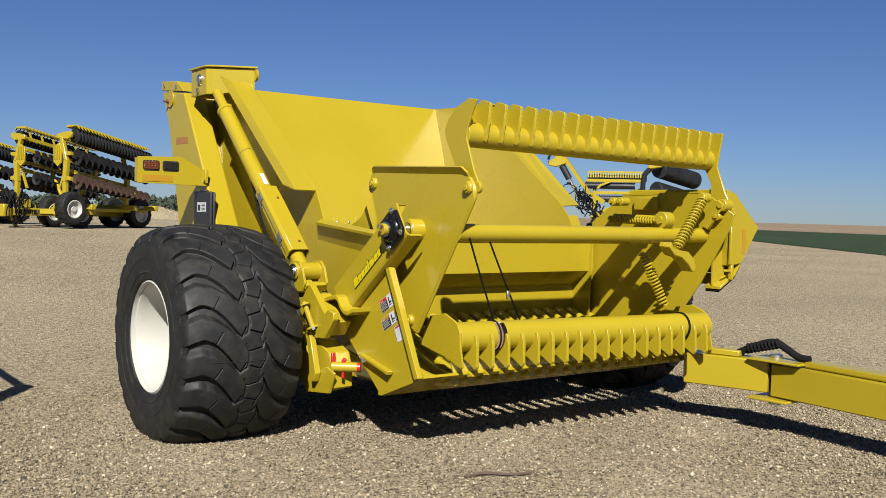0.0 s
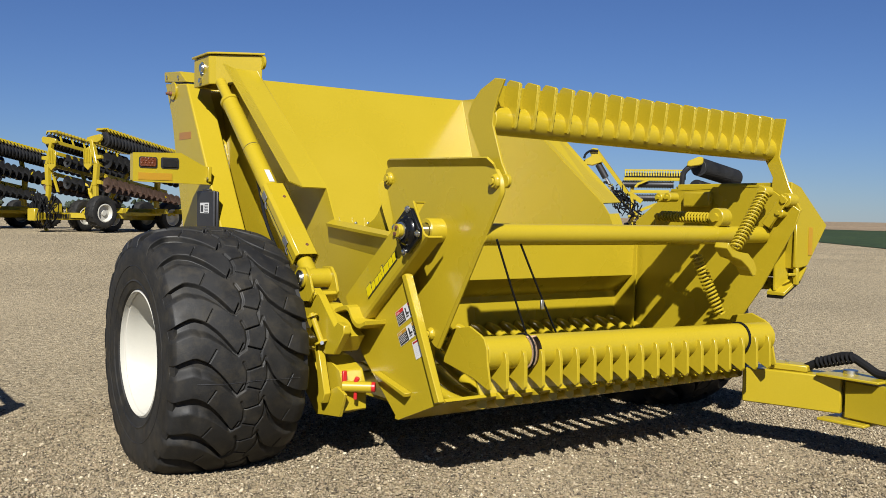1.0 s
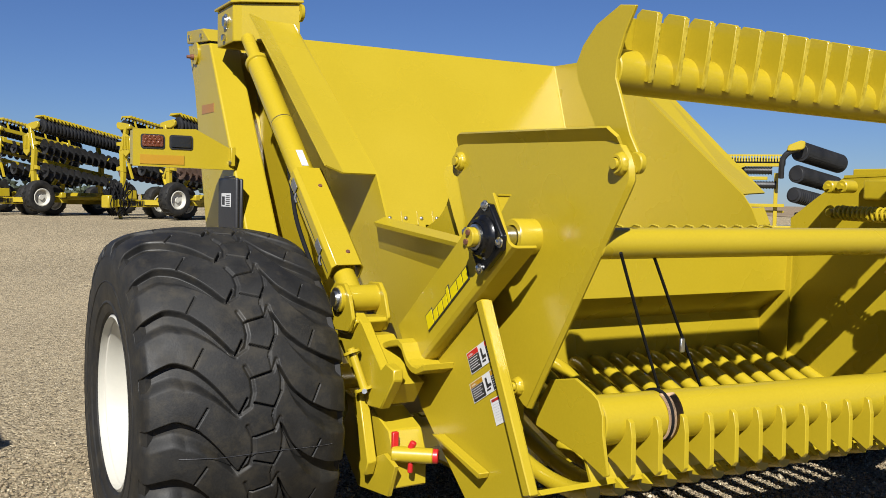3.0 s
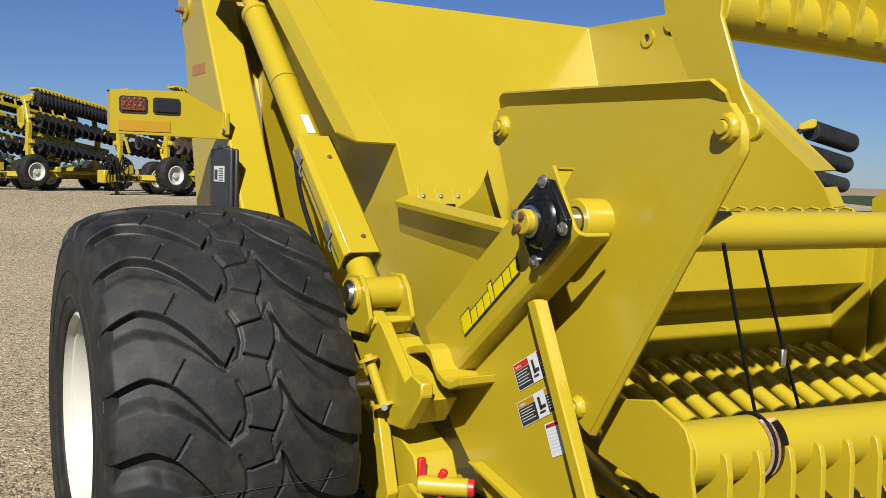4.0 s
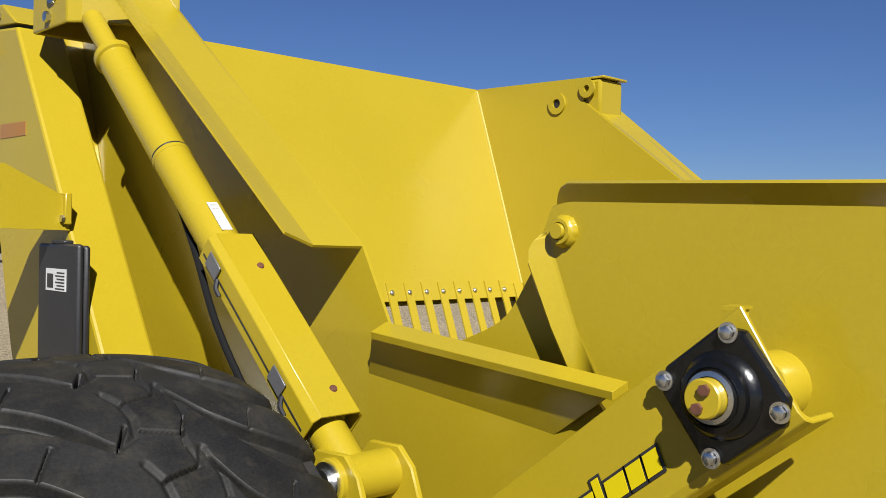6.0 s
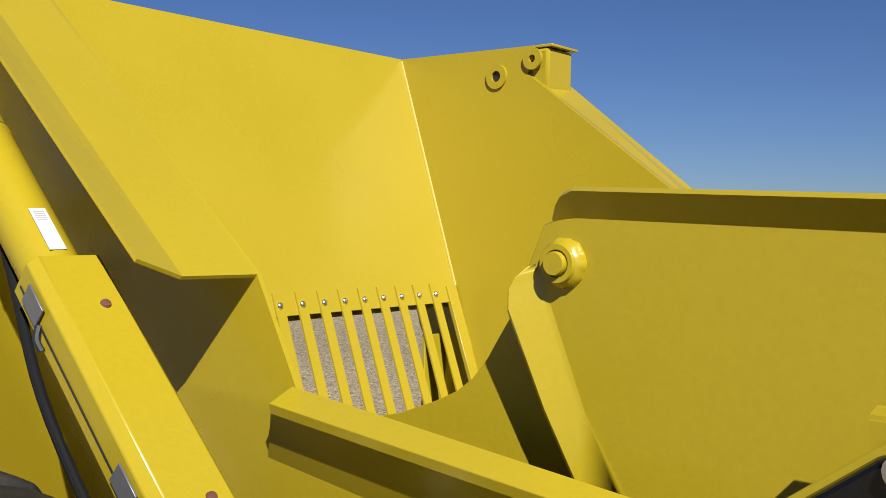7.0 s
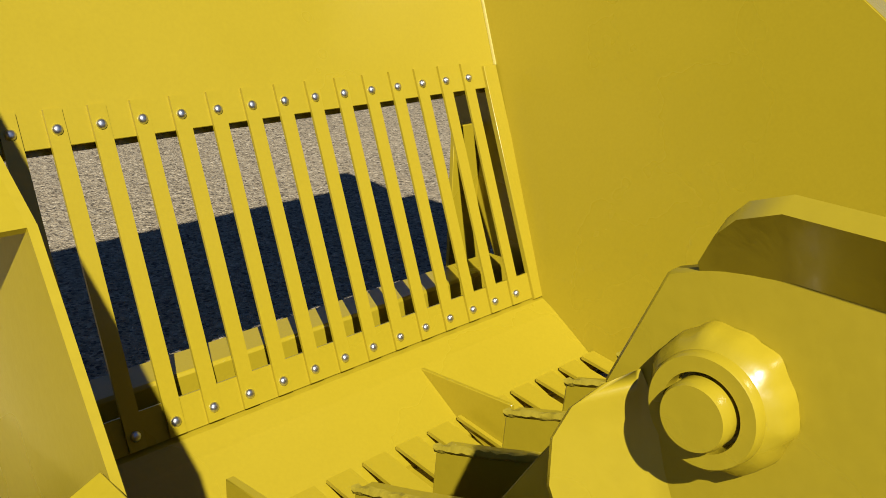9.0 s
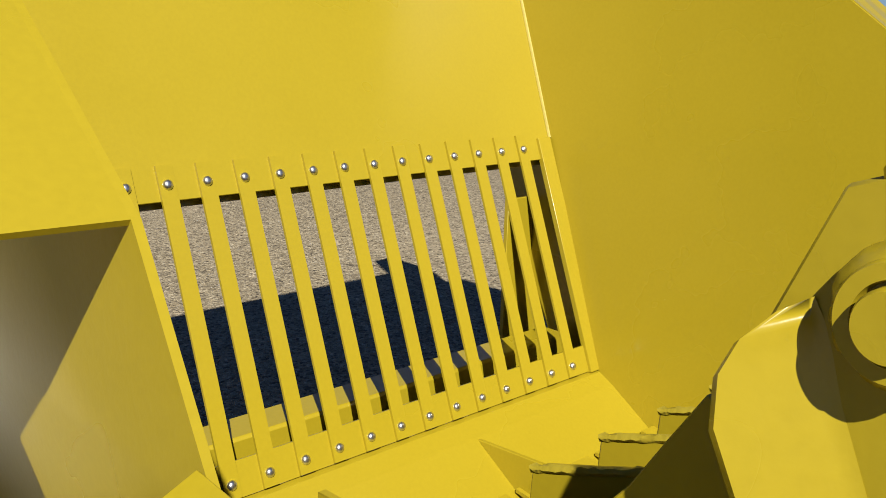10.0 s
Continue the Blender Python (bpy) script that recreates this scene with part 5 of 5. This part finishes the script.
def implement_mesh_parts(root, tall=1.0, gang=DARKSTEEL):
    def add(name, bm, mat, label="", bevel=0.0, lean=False):
        for v in bm.verts:
            if lean:
                v.co.z -= 0.165 * (v.co.y - Y0) * min(1.0, max(0.0, (v.co.z - 0.9) / 0.7))
            v.co.z *= tall if v.co.z > 0.9 else 1.0
        return part(name, bm, mat, root, label, bevel)

    def across(cx, s, pts):
        return [(cx + s * x, z) for x, z in pts]

    Y0, Y1 = -3.0, 0.35
    add("main_beam", mk(box, -0.13, 0.13, -4.5, 1.6, 0.42, 0.68), YELLOW, "long yellow hitch beam with black bars of lettering", 0.02)
    for y in (-2.0, 0.0, 1.1):
        add("cross_beam", mk(box, -1.55, 1.55, y - 0.1, y + 0.1, 0.68, 0.88), YELLOW, "", 0.02)
    add("axle_frame", mk(box, -0.9, 0.9, -2.2, 1.1, 0.60, 0.74), YELLOW, "", 0.02)
    for s in (-1, 1):
        add("brace", mk(prism, [(s * 0.13, -3.2), (s * 1.4, -2.0), (s * 1.4, -1.75), (s * 0.13, -2.9)], 0.5, 0.66, "z"), YELLOW)
        cx = s * 1.3
        for y in (Y0 - 0.05, Y1 - 0.6):
            for x0, x1, z0, z1, w in ((0.0, -0.02, 0.9, 1.55, 0.17), (-0.02, 0.05, 1.55, 2.3, 0.2), (0.05, -0.22, 2.25, 3.08, 0.15)):
                add("wing_arm", flat_post(cx + s * x0, cx + s * x1, z0, z1, w, y, 0.15), YELLOW, "", 0.015, lean=True)
            add("roller_bracket", mk(prism, across(cx, s, [(-0.45, 3.02), (0.1, 2.98), (0.3, 3.06), (0.34, 3.18), (0.26, 3.26), (-0.1, 3.22), (-0.45, 3.16)]), y - 0.05, y + 0.05, "y"), YELLOW, "", 0.015, lean=True)
            add("gang_bracket", mk(prism, across(cx, s, [(-0.06, 2.42), (0.32, 2.46), (0.32, 2.56), (-0.06, 2.58)]), y - 0.05, y + 0.05, "y"), YELLOW, lean=True)
            add("gang_bracket", mk(prism, across(cx, s, [(-0.06, 1.62), (0.32, 1.6), (0.32, 1.72), (-0.06, 1.78)]), y - 0.05, y + 0.05, "y"), YELLOW, lean=True)
            add("trip_spring", mk(coil, (cx - s * 0.16, y + 0.12, 1.85), (cx - s * 0.16, y + 0.12, 2.3), 0.06, 0.018, 7, 8, 4), STEEL, lean=True)
            add("fold_link", flat_post(cx - s * 0.42, cx - s * 0.05, 1.35, 2.15, 0.08, y + 0.1, 0.07), YELLOW, lean=True)
        for x, z in ((0.0, 2.24), (-0.28, 3.02), (-0.13, 1.93), (-0.34, 2.62)):
            add("wing_rail", mk(box, cx + s * x - 0.06, cx + s * x + 0.06, Y0 + 0.05, Y1, z, z + 0.12), YELLOW, "", 0.01, lean=True)
        add("packer_roller", ribbed_roller_mesh(cx + s * 0.2, 3.14, Y0 + 0.1, Y1 + 0.25, 0.25, 0.15), DARKSTEEL, "ribbed black packer roller", lean=True)
        add("disc_gang", disc_gang_mesh(cx + s * 0.3, 2.44, Y0 + 0.1, Y1 + 0.1, 0.27, 0.27), DARKSTEEL, lean=True)
        add("disc_gang", disc_gang_mesh(cx - s * 0.5, 2.5, Y0 + 0.3, Y1, 0.23, 0.3), DARKSTEEL, lean=True)
        add("disc_gang", disc_gang_mesh(cx + s * 0.32, 1.62, Y0 + 0.1, Y1 + 0.1, 0.27, 0.27), gang, "disc gang, worn rusty or black", lean=True)
        add("disc_gang", disc_gang_mesh(cx - s * 0.5, 1.75, Y0 + 0.3, Y1, 0.24, 0.3), DARKSTEEL, "black disc gang", lean=True)
        for k in range(6):
            y = Y0 + 0.35 + 0.52 * k
            add("disc_arm", flat_post(cx - s * 0.02, cx + s * 0.3, 2.3, 2.62, 0.08, y, 0.06), YELLOW, lean=True)
            add("disc_arm", flat_post(cx + s * 0.3, cx - s * 0.1, 1.72, 2.0, 0.08, y, 0.06), YELLOW, lean=True)
            add("scraper_arm", flat_post(cx - s * 0.28, cx - s * 0.08, 3.05, 3.46, 0.06, y, 0.05), YELLOW, lean=True)
        add("scraper_bar", mk(prism, across(cx, s, [(-0.2, 3.43), (0.24, 3.46), (0.24, 3.49), (-0.2, 3.46)]), Y0 + 0.1, Y1 + 0.2, "y"), YELLOW, lean=True)
        bm = bmesh.new()
        y = Y0 + 0.15
        while y < Y1 + 0.15:
            prism(bm, across(cx, s, [(-0.22, 3.47), (0.3, 3.49), (0.42, 3.38), (0.36, 3.52), (-0.22, 3.52)]), y, y + 0.05, "y")
            y += 0.15
        tagged(add("scraper_teeth", bm, YELLOW, lean=True), kind="stuff")
        add("end_shield", mk(prism, across(cx, s, [(-0.52, 2.2), (-0.3, 2.05), (-0.12, 2.2), (-0.12, 2.6), (-0.22, 2.86), (-0.55, 2.72)]), Y0 - 0.16, Y0 - 0.11, "y"), YELLOW, "ribbed yellow end shield", 0.01, lean=True)
        for k in range(4):
            add("shield_rib", flat_post(cx - s * (0.46 - 0.09 * k), cx - s * (0.48 - 0.09 * k), 2.3, 2.74, 0.025, Y0 - 0.18, 0.03), YELLOW, lean=True)
        add("fold_cylinder", mk(tube, (s * 0.2, -1.8, 0.85), (s * 1.25, -1.6, 2.0), 0.07, 12), YELLOW)
        for wx, y, lift in ((cx + s * 0.15, -2.95, 0.14), (s * 0.72, -2.0, 0.0), (s * 0.72, 0.9, 0.0)):
            at = (wx, y, 0.55 + lift)
            w = add("carrier_tyre", mk(lathe, [(0.27, -0.17), (0.33, -0.22), (0.45, -0.235), (0.52, -0.21), (0.55, -0.13), (0.555, 0), (0.55, 0.13), (0.52, 0.21), (0.45, 0.235), (0.33, 0.22), (0.27, 0.17)], at, (1, 0, 0), 32), RUBBER, "black carrier tyre")
            lug = bmesh.new()
            for k in range(18):
                q = 2 * math.pi * k / 18
                for sd in (-1, 1):
                    vs = []
                    for e, dx in ((0.0, 0.0), (0.07, 0.0), (-0.05, 0.2), (-0.12, 0.2)):
                        qq = q + e + (0.17 if sd > 0 else 0)
                        vs += [lug.verts.new((at[0] + sd * dx, at[1] - math.cos(qq) * r, at[2] + math.sin(qq) * r)) for r in (0.535, 0.575 - 0.1 * dx)]
                    for f in ((1, 3, 5, 7), (0, 1, 7, 6), (2, 4, 5, 3), (0, 2, 3, 1), (4, 6, 7, 5)):
                        lug.faces.new([vs[g] for g in f])
            part("tread_lugs", lug, RUBBER, w)
            for sd in (-1, 1):
                part("carrier_rim", mk(lathe, [(0, 0.18), (0.09, 0.18), (0.11, 0.13), (0.24, 0.12), (0.27, 0.2), (0.30, 0.235), (0.33, 0.225)], at, (sd, 0, 0), 24), WHITE, w, "white rim")
            if lift:
                add("wheel_arm", flat_post(wx - s * 0.3, wx - s * 0.28, 0.7, 0.95, 0.1, y + 0.1, 0.5), YELLOW, "", 0.01)
    for sd in (-1, 1):
        y = -4.05
        for w in (0.13, 0.13, 0.16, 0.05, 0.11, 0.05, 0.1, 0.1):
            add("letter_bar", mk(box, sd * 0.133 - 0.002, sd * 0.133 + 0.002, y, y + w, 0.47, 0.63), INK)
            y += w + 0.035
    add("hitch_head", mk(box, -0.2, 0.2, -4.72, -4.5, 0.38, 0.82), YELLOW, "", 0.03)
    add("hitch_stand", mk(prism, [(-4.28, 0.66), (-4.16, 0.66), (-3.84, 0.0), (-3.96, 0.0)], -0.26, -0.16), YELLOW, "", 0.01)
    add("stand_shoe", mk(box, -0.4, 0.0, -4.05, -3.72, -0.04, 0.02), DARKSTEEL)
    rng = random.Random(4)
    bm = bmesh.new()
    for i in range(22):
        x, y = rng.uniform(-0.3, 0.4), rng.uniform(-4.5, -4.0)
        hose(bm, [(x * 0.5, y, 0.7), (x + rng.uniform(-0.3, 0.3), y + rng.uniform(-0.3, 0.3), 0.9 + 0.45 * rng.random()), (x * 1.1, y - rng.uniform(-0.3, 0.3), 0.55), (x * 0.8 - 0.1, y + rng.uniform(-0.1, 0.3), 0.12)], 0.02, 5, 4)
    tagged(add("hose_tangle", bm, CLOTH), kind="stuff")


def far_implement_parts(root):
    """A folded implement seen end on: fold arm, disc rows, scraper bar and a packer roller; x across, y deep."""
    def row(x0, x1, y, z, r, pitch):
        bm = bmesh.new()
        lathe(bm, [(0, 0), (r * 0.8, 0), (r * 0.8, x1 - x0), (0, x1 - x0)], (x0, y, z), (1, 0, 0), 8)
        x = x0 + 0.03
        while x < x1:
            lathe(bm, [(r * 0.4, -0.012), (r, -0.02), (r, 0.02), (r * 0.4, 0.012)], (x, y, z), (1, 0, 0), 14, True)
            x += pitch
        return bm

    def arm(name, p0, p1, w, label=""):
        return part(name, mk(tube, p0, p1, w, 4), YELLOW, root, label)

    part("scraper_bar", mk(box, -1.42, 0.85, 0.0, 0.06, 3.50, 3.56), YELLOW, root, "", 0.005)
    bm = bmesh.new()
    for k in range(23):
        x = -1.40 + 0.097 * k
        prism(bm, [(-0.02, 3.52), (0.03, 3.52), (-0.12, 3.29), (-0.16, 3.30)], x, x + 0.045)
    tagged(part("scraper_teeth", bm, YELLOW, root), kind="stuff")
    part("packer_roller", row(-1.42, 0.9, 0.25, 3.30, 0.16, 0.11), DARKSTEEL, root, "ribbed black packer roller")
    part("wing_beam", mk(box, -1.45, 0.75, -0.1, 0.05, 3.12, 3.24), YELLOW, root, "", 0.01)
    part("disc_gang", row(-1.50, 0.45, 0.1, 2.98, 0.15, 0.10), DARKSTEEL, root, "black disc gang")
    part("wing_beam", mk(box, -1.15, 0.3, -0.05, 0.1, 2.64, 2.76), YELLOW, root, "", 0.01)
    part("disc_gang", row(-1.05, 0.6, 0.15, 2.46, 0.15, 0.10), DARKSTEEL, root, "black disc gang")
    part("wing_beam", mk(box, -1.25, 0.9, -0.05, 0.1, 1.66, 1.78), YELLOW, root, "", 0.01)
    part("wing_beam", mk(box, -1.25, 0.9, 0.2, 0.32, 1.46, 1.54), YELLOW, root, "", 0.01)
    for x in (-1.12, 0.6):
        part("wing_post", mk(box, x - 0.07, x + 0.07, 0.12, 0.24, 0.75, 2.9), YELLOW, root, "", 0.01)
    arm("wing_brace", (-1.1, 0.0, 1.84), (-0.2, 0.0, 2.22), 0.075)
    arm("wing_brace", (-1.0, -0.12, 2.86), (-0.86, -0.12, 3.02), 0.06)
    arm("wing_brace", (-0.86, -0.12, 3.0), (-0.5, -0.12, 3.16), 0.06)
    # fold arm with its cylinder and hoses
    for y in (-0.75, -0.5):
        arm("fold_arm", (-2.5, y, 4.28), (-1.22, y, 2.55), 0.10, "leaning yellow fold arm")
    arm("fold_arm", (-1.22, -0.62, 2.62), (-0.72, -0.62, 2.3), 0.12)
    part("arm_head", mk(prism, [(-2.95, 3.85), (-2.90, 3.70), (-2.62, 3.66), (-2.25, 3.78), (-2.22, 3.9), (-2.42, 4.1), (-2.4, 4.3), (-2.6, 4.33), (-2.75, 4.22), (-2.65, 4.02)], -0.85, -0.42, "y"), YELLOW, root, "", 0.02)
    part("fold_cylinder", mk(tube, (-2.40, -0.66, 3.72), (-2.1, -0.66, 3.2), 0.13, 12), DARKSTEEL, root, "black fold cylinder")
    part("cylinder_rod", mk(tube, (-2.12, -0.66, 3.24), (-1.75, -0.66, 2.6), 0.06, 10), STEEL, root)
    bm = bmesh.new()
    hose(bm, [(-2.4, -0.9, 4.2), (-2.65, -0.95, 4.22), (-2.85, -0.95, 4.1), (-2.92, -0.95, 3.92)], 0.045, 6, 5)
    rng = random.Random(12)
    for k in range(46):
        q = rng.random()
        p = Vector((-2.1 + 1.4 * q + rng.uniform(-0.12, 0.4), -0.8 + rng.uniform(-0.2, 0.2), 3.05 - 1.55 * q))
        hose(bm, [p, p + Vector((rng.uniform(-0.25, 0.25), rng.uniform(-0.2, 0), rng.uniform(-0.1, 0.25))), p + Vector((rng.uniform(-0.3, 0.3), rng.uniform(-0.2, 0.1), rng.uniform(-0.45, -0.1))), p + Vector((rng.uniform(-0.2, 0.4), 0, rng.uniform(-0.7, -0.2)))], 0.02, 5, 3)
    tagged(part("hose_tangle", bm, CLOTH, root, "tangle of black hydraulic hoses"), kind="stuff")
    for k in range(12):
        q = k / 11
        x, z = -1.95 + 1.15 * q + rng.uniform(-0.1, 0.25), 2.75 - 1.2 * q + rng.uniform(-0.15, 0.15)
        arm("hose_clamp", (x, -0.85, z), (x + rng.uniform(-0.25, 0.25), -0.85, z + rng.uniform(-0.3, 0.1)), 0.035)
    # packer roller at the end of the wing, leading away
    for z, r, pitch, label in ((3.66, 0.36, 0.07, "large ribbed black packer roller"), (2.86, 0.32, 0.06, "black packer roller"), (2.12, 0.28, 0.14, "black disc roller")):
        roll = ribbed_roller_mesh(0, 0, 0.0, 2.7, r, pitch)
        roll.transform(Matrix.Translation((1.36 - 0.12 * (3.66 - z), -0.3, z)) @ Matrix.Rotation(radians(-33), 4, "Z") @ Matrix.Rotation(radians(-7), 4, "X"))
        part("packer_roller", roll, DARKSTEEL, root, label)
    part("roller_bracket", mk(prism, [(0.9, 3.66), (0.94, 3.85), (1.35, 4.02), (1.5, 3.98), (1.5, 3.78), (1.42, 3.70), (1.05, 3.64)], -0.75, -0.45, "y"), YELLOW, root, "", 0.03)
    bm = bmesh.new()
    hose(bm, [(1.3, -0.6, 3.72), (1.0, -0.6, 3.62), (0.8, -0.55, 3.4), (0.75, -0.5, 3.1), (0.75, -0.4, 2.7)], 0.10, 8, 6)
    part("roller_arm", bm, DARKSTEEL, root, "curved black arm")
    part("main_frame", mk(box, -1.6, 1.9, -0.3, 1.6, 0.75, 1.0), YELLOW, root, "", 0.02)
    for x in (-1.2, 1.5):
        w = part("carrier_tyre", mk(lathe, [(0.27, -0.17), (0.33, -0.22), (0.52, -0.21), (0.555, 0), (0.52, 0.21), (0.33, 0.22), (0.27, 0.17)], (x, 0.6, 0.96), (1, 0, 0), 28), RUBBER, root, "black carrier tyre")
        part("carrier_rim", mk(lathe, [(0, 0.1), (0.24, 0.12), (0.27, 0.2), (0.33, 0.225)], (x, 0.6, 0.96), (-1, 0, 0), 20), WHITE, w, "white rim")


imp = thing("tillage_implement", "folded yellow disc tillage implement parked in the yard", "farm machine", (0, 0, 0), "parked tillage implements")
implement_mesh_parts(imp, 1.06)
spots = [pose(x, y, float(ground_height(np.array(x), np.array(y))), 0, 0, -65) for x, y in ((9.35, 31.65), (5.5, 36.1), (1.7, 40.5))]
imp.matrix_basis = spots[1]
copy_thing(imp, spots[2])
worn_imp = thing("tillage_implement", "folded yellow tillage implement with rusty worn discs", "farm machine", (0, 0, 0), "parked tillage implements")
implement_mesh_parts(worn_imp, 1.06, gang=DISC)
worn_imp.matrix_basis = spots[0]
far_imp = thing("tillage_implement", "folded yellow disc tillage implement behind the hopper", "farm machine", (0, 0, 0), "parked tillage implements")
far_implement_parts(far_imp)
far_imp.matrix_basis = pose(31.5, 25.1, -0.54, 0, 0, -47.4) @ Matrix.Scale(1.2, 4)

# unseen frame beside the walk, added only for its shadow on the gravel
shadow_caster = thing("unseen_frame", "unseen square-tube frame added to cast a shadow on the gravel", "steel frame", (-1.45, 1.4, 0))
for x0, y0 in ((-1.51, 0.50), (-1.51, 2.42)):
    part("post", mk(box, x0, x0 + 0.13, y0, y0 + 0.13, 0.0, 1.6), YELLOW, shadow_caster, bevel=0.008)
part("top_rail", mk(box, -1.475, -1.42, 0.632, 2.418, 1.53, 1.598), YELLOW, shadow_caster, bevel=0.006)
part("low_rail", mk(box, -1.485, -1.405, 0.632, 2.418, 0.60, 0.68), YELLOW, shadow_caster, bevel=0.006)


# distant trees
def far_trees(name, label, spans, seed):
    rng = np.random.default_rng(seed)
    verts, faces = [], []
    for (x0, y0), (x1, y1), count, tall in spans:
        for i in range(count):
            t = rng.random()
            cx, cy = x0 + (x1 - x0) * t + rng.normal(0, 6), y0 + (y1 - y0) * t + rng.normal(0, 6)
            h = tall * rng.uniform(0.55, 1.05)
            for j in range(26):
                p = np.array([cx, cy, 0]) + np.array([rng.normal(0, h * 0.25), rng.normal(0, h * 0.25), h * rng.uniform(0.0, 0.95)])
                r = h * rng.uniform(0.08, 0.2)
                base = len(verts)
                d = rng.normal(size=(6, 3)) * 0.22
                for k, q in enumerate(((1, 0, 0), (-1, 0, 0), (0, 1, 0), (0, -1, 0), (0, 0, 1), (0, 0, -1))):
                    verts.append((p + (np.array(q) + d[k]) * r).tolist())
                for f in ((0, 2, 4), (2, 1, 4), (1, 3, 4), (3, 0, 4), (2, 0, 5), (1, 2, 5), (3, 1, 5), (0, 3, 5)):
                    faces.append([base + q for q in f])
    me = bpy.data.meshes.new(name)
    me.from_pydata(verts, [], faces)
    me.materials.append(LEAF)
    return tagged(new(name, me), label, "trees", kind="stuff")


far_trees("tree_belt", "dark green belt of trees behind the yard", [((58, 185), (92, 176), 130, 3.7), ((-60, 300), (10, 320), 60, 3.0)], 3)
far_trees("bush", "single green bush beyond the parked implements", [((22, 113), (25.5, 112), 9, 3.4)], 8)
heap = mk(lathe, [(2.6, 0.0), (2.0, 0.22), (1.2, 0.6), (0.6, 0.86), (0.2, 0.95), (0, 0.96)], (23.0, 64.7, 0), (0, 0, 1), 28)
rng = random.Random(12)
for v in heap.verts:
    v.co += Vector((rng.uniform(-0.12, 0.12), rng.uniform(-0.12, 0.12), rng.uniform(-0.05, 0.05)))
for v in heap.verts:
    v.co.x, v.co.z = 23.0 + (v.co.x - 23.0) * 1.4, v.co.z + float(ground_height(np.array(23.0), np.array(64.7))) - 0.05
tagged(part("gravel_heap", heap, GRAVEL), "low heap of tan gravel at the yard's edge", "gravel heap", kind="stuff")
far_trees("tree_row", "distant row of trees on the horizon", [((560, 190), (900, 60), 260, 6.5)], 5)

# gravel stones
def stones(name, n, xr, yr, seed):
    rng = np.random.default_rng(seed)
    octa = np.array([(1, 0, 0), (-1, 0, 0), (0, 1, 0), (0, -1, 0), (0, 0, 1), (0, 0, -1)]) * 1.15
    tri = np.array([(0, 2, 4), (2, 1, 4), (1, 3, 4), (3, 0, 4), (2, 0, 5), (1, 2, 5), (3, 1, 5), (0, 3, 5)])
    size = np.exp(rng.normal(math.log(0.0056), 0.36, n)).clip(0.0028, 0.016)
    pos = np.zeros((0, 3))
    while len(pos) < n:
        p = np.stack([rng.uniform(*xr, n), rng.uniform(*yr, n), np.zeros(n)], -1)
        inside = np.minimum(np.minimum(p[:, 0] - xr[0], xr[1] - p[:, 0]), np.minimum(p[:, 1] - yr[0], yr[1] - p[:, 1])) / 2.2
        pos = np.concatenate([pos, p[rng.random(n) < np.clip(inside, 0, 1)]])
    pos = pos[:n]
    pos[:, 2] = size * 0.25 + 0.004
    shape = rng.uniform(0.6, 1.25, (n, 1, 3)) * np.array([1, 1, 0.75])
    wob = 1 + rng.normal(0, 0.16, (n, 6, 1))
    ang = rng.uniform(0, 6.283, n)
    v = (octa[None] + rng.normal(0, 0.2, (n, 6, 3))) * wob * shape * size[:, None, None]
    c, s = np.cos(ang)[:, None], np.sin(ang)[:, None]
    v = np.stack([v[..., 0] * c - v[..., 1] * s, v[..., 0] * s + v[..., 1] * c, v[..., 2]], -1) + pos[:, None]
    f = (tri[None] + 6 * np.arange(n)[:, None, None]).reshape(-1, 3)
    me = bpy.data.meshes.new(name)
    me.vertices.add(n * 6)
    me.vertices.foreach_set("co", v.reshape(-1).astype(np.float32))
    me.loops.add(len(f) * 3)
    me.loops.foreach_set("vertex_index", f.reshape(-1).astype(np.int32))
    me.polygons.add(len(f))
    me.polygons.foreach_set("loop_start", np.arange(0, len(f) * 3, 3, dtype=np.int32))
    me.update(calc_edges=True)
    me.materials.append(STONE)
    return tagged(new(name, me), "loose crushed stones on the gravel yard", "gravel", kind="stuff")


STONE = bpy.data.materials.new("loose_stone")
STONE.use_nodes = True
_n, _l = STONE.node_tree.nodes, STONE.node_tree.links
_geo = _n.new("ShaderNodeNewGeometry")
_ramp = _n.new("ShaderNodeValToRGB")
for _i, (_p, _c) in enumerate(((0.0, (0.042, 0.032, 0.020)), (0.25, (0.172, 0.135, 0.082)), (0.55, (0.26, 0.209, 0.130)), (0.85, (0.222, 0.165, 0.097)), (1.0, (0.515, 0.445, 0.305)))):
    _e = _ramp.color_ramp.elements[0] if _i == 0 else (_ramp.color_ramp.elements[-1] if _i == 4 else _ramp.color_ramp.elements.new(_p))
    _e.color = (*_c, 1)
_l.new(_geo.outputs["Random Per Island"], _ramp.inputs[0])
_l.new(_ramp.outputs[0], _n["Principled BSDF"].inputs["Base Color"])
_n["Principled BSDF"].inputs["Roughness"].default_value = 0.85
stones("gravel_stones", 175000, (-3.2, 6.6), (-5.4, 2.2), 7)

bm = bmesh.new()
hose(bm, [(1.12, -1.86, 0.012), (1.25, -1.87, 0.02), (1.36, -1.96, 0.018), (1.50, -1.99, 0.014)], 0.009, 7, 4)
stick = part("dry_stick", bm, WOOD)
tagged(stick, "short weathered stick lying on the gravel", "stick")
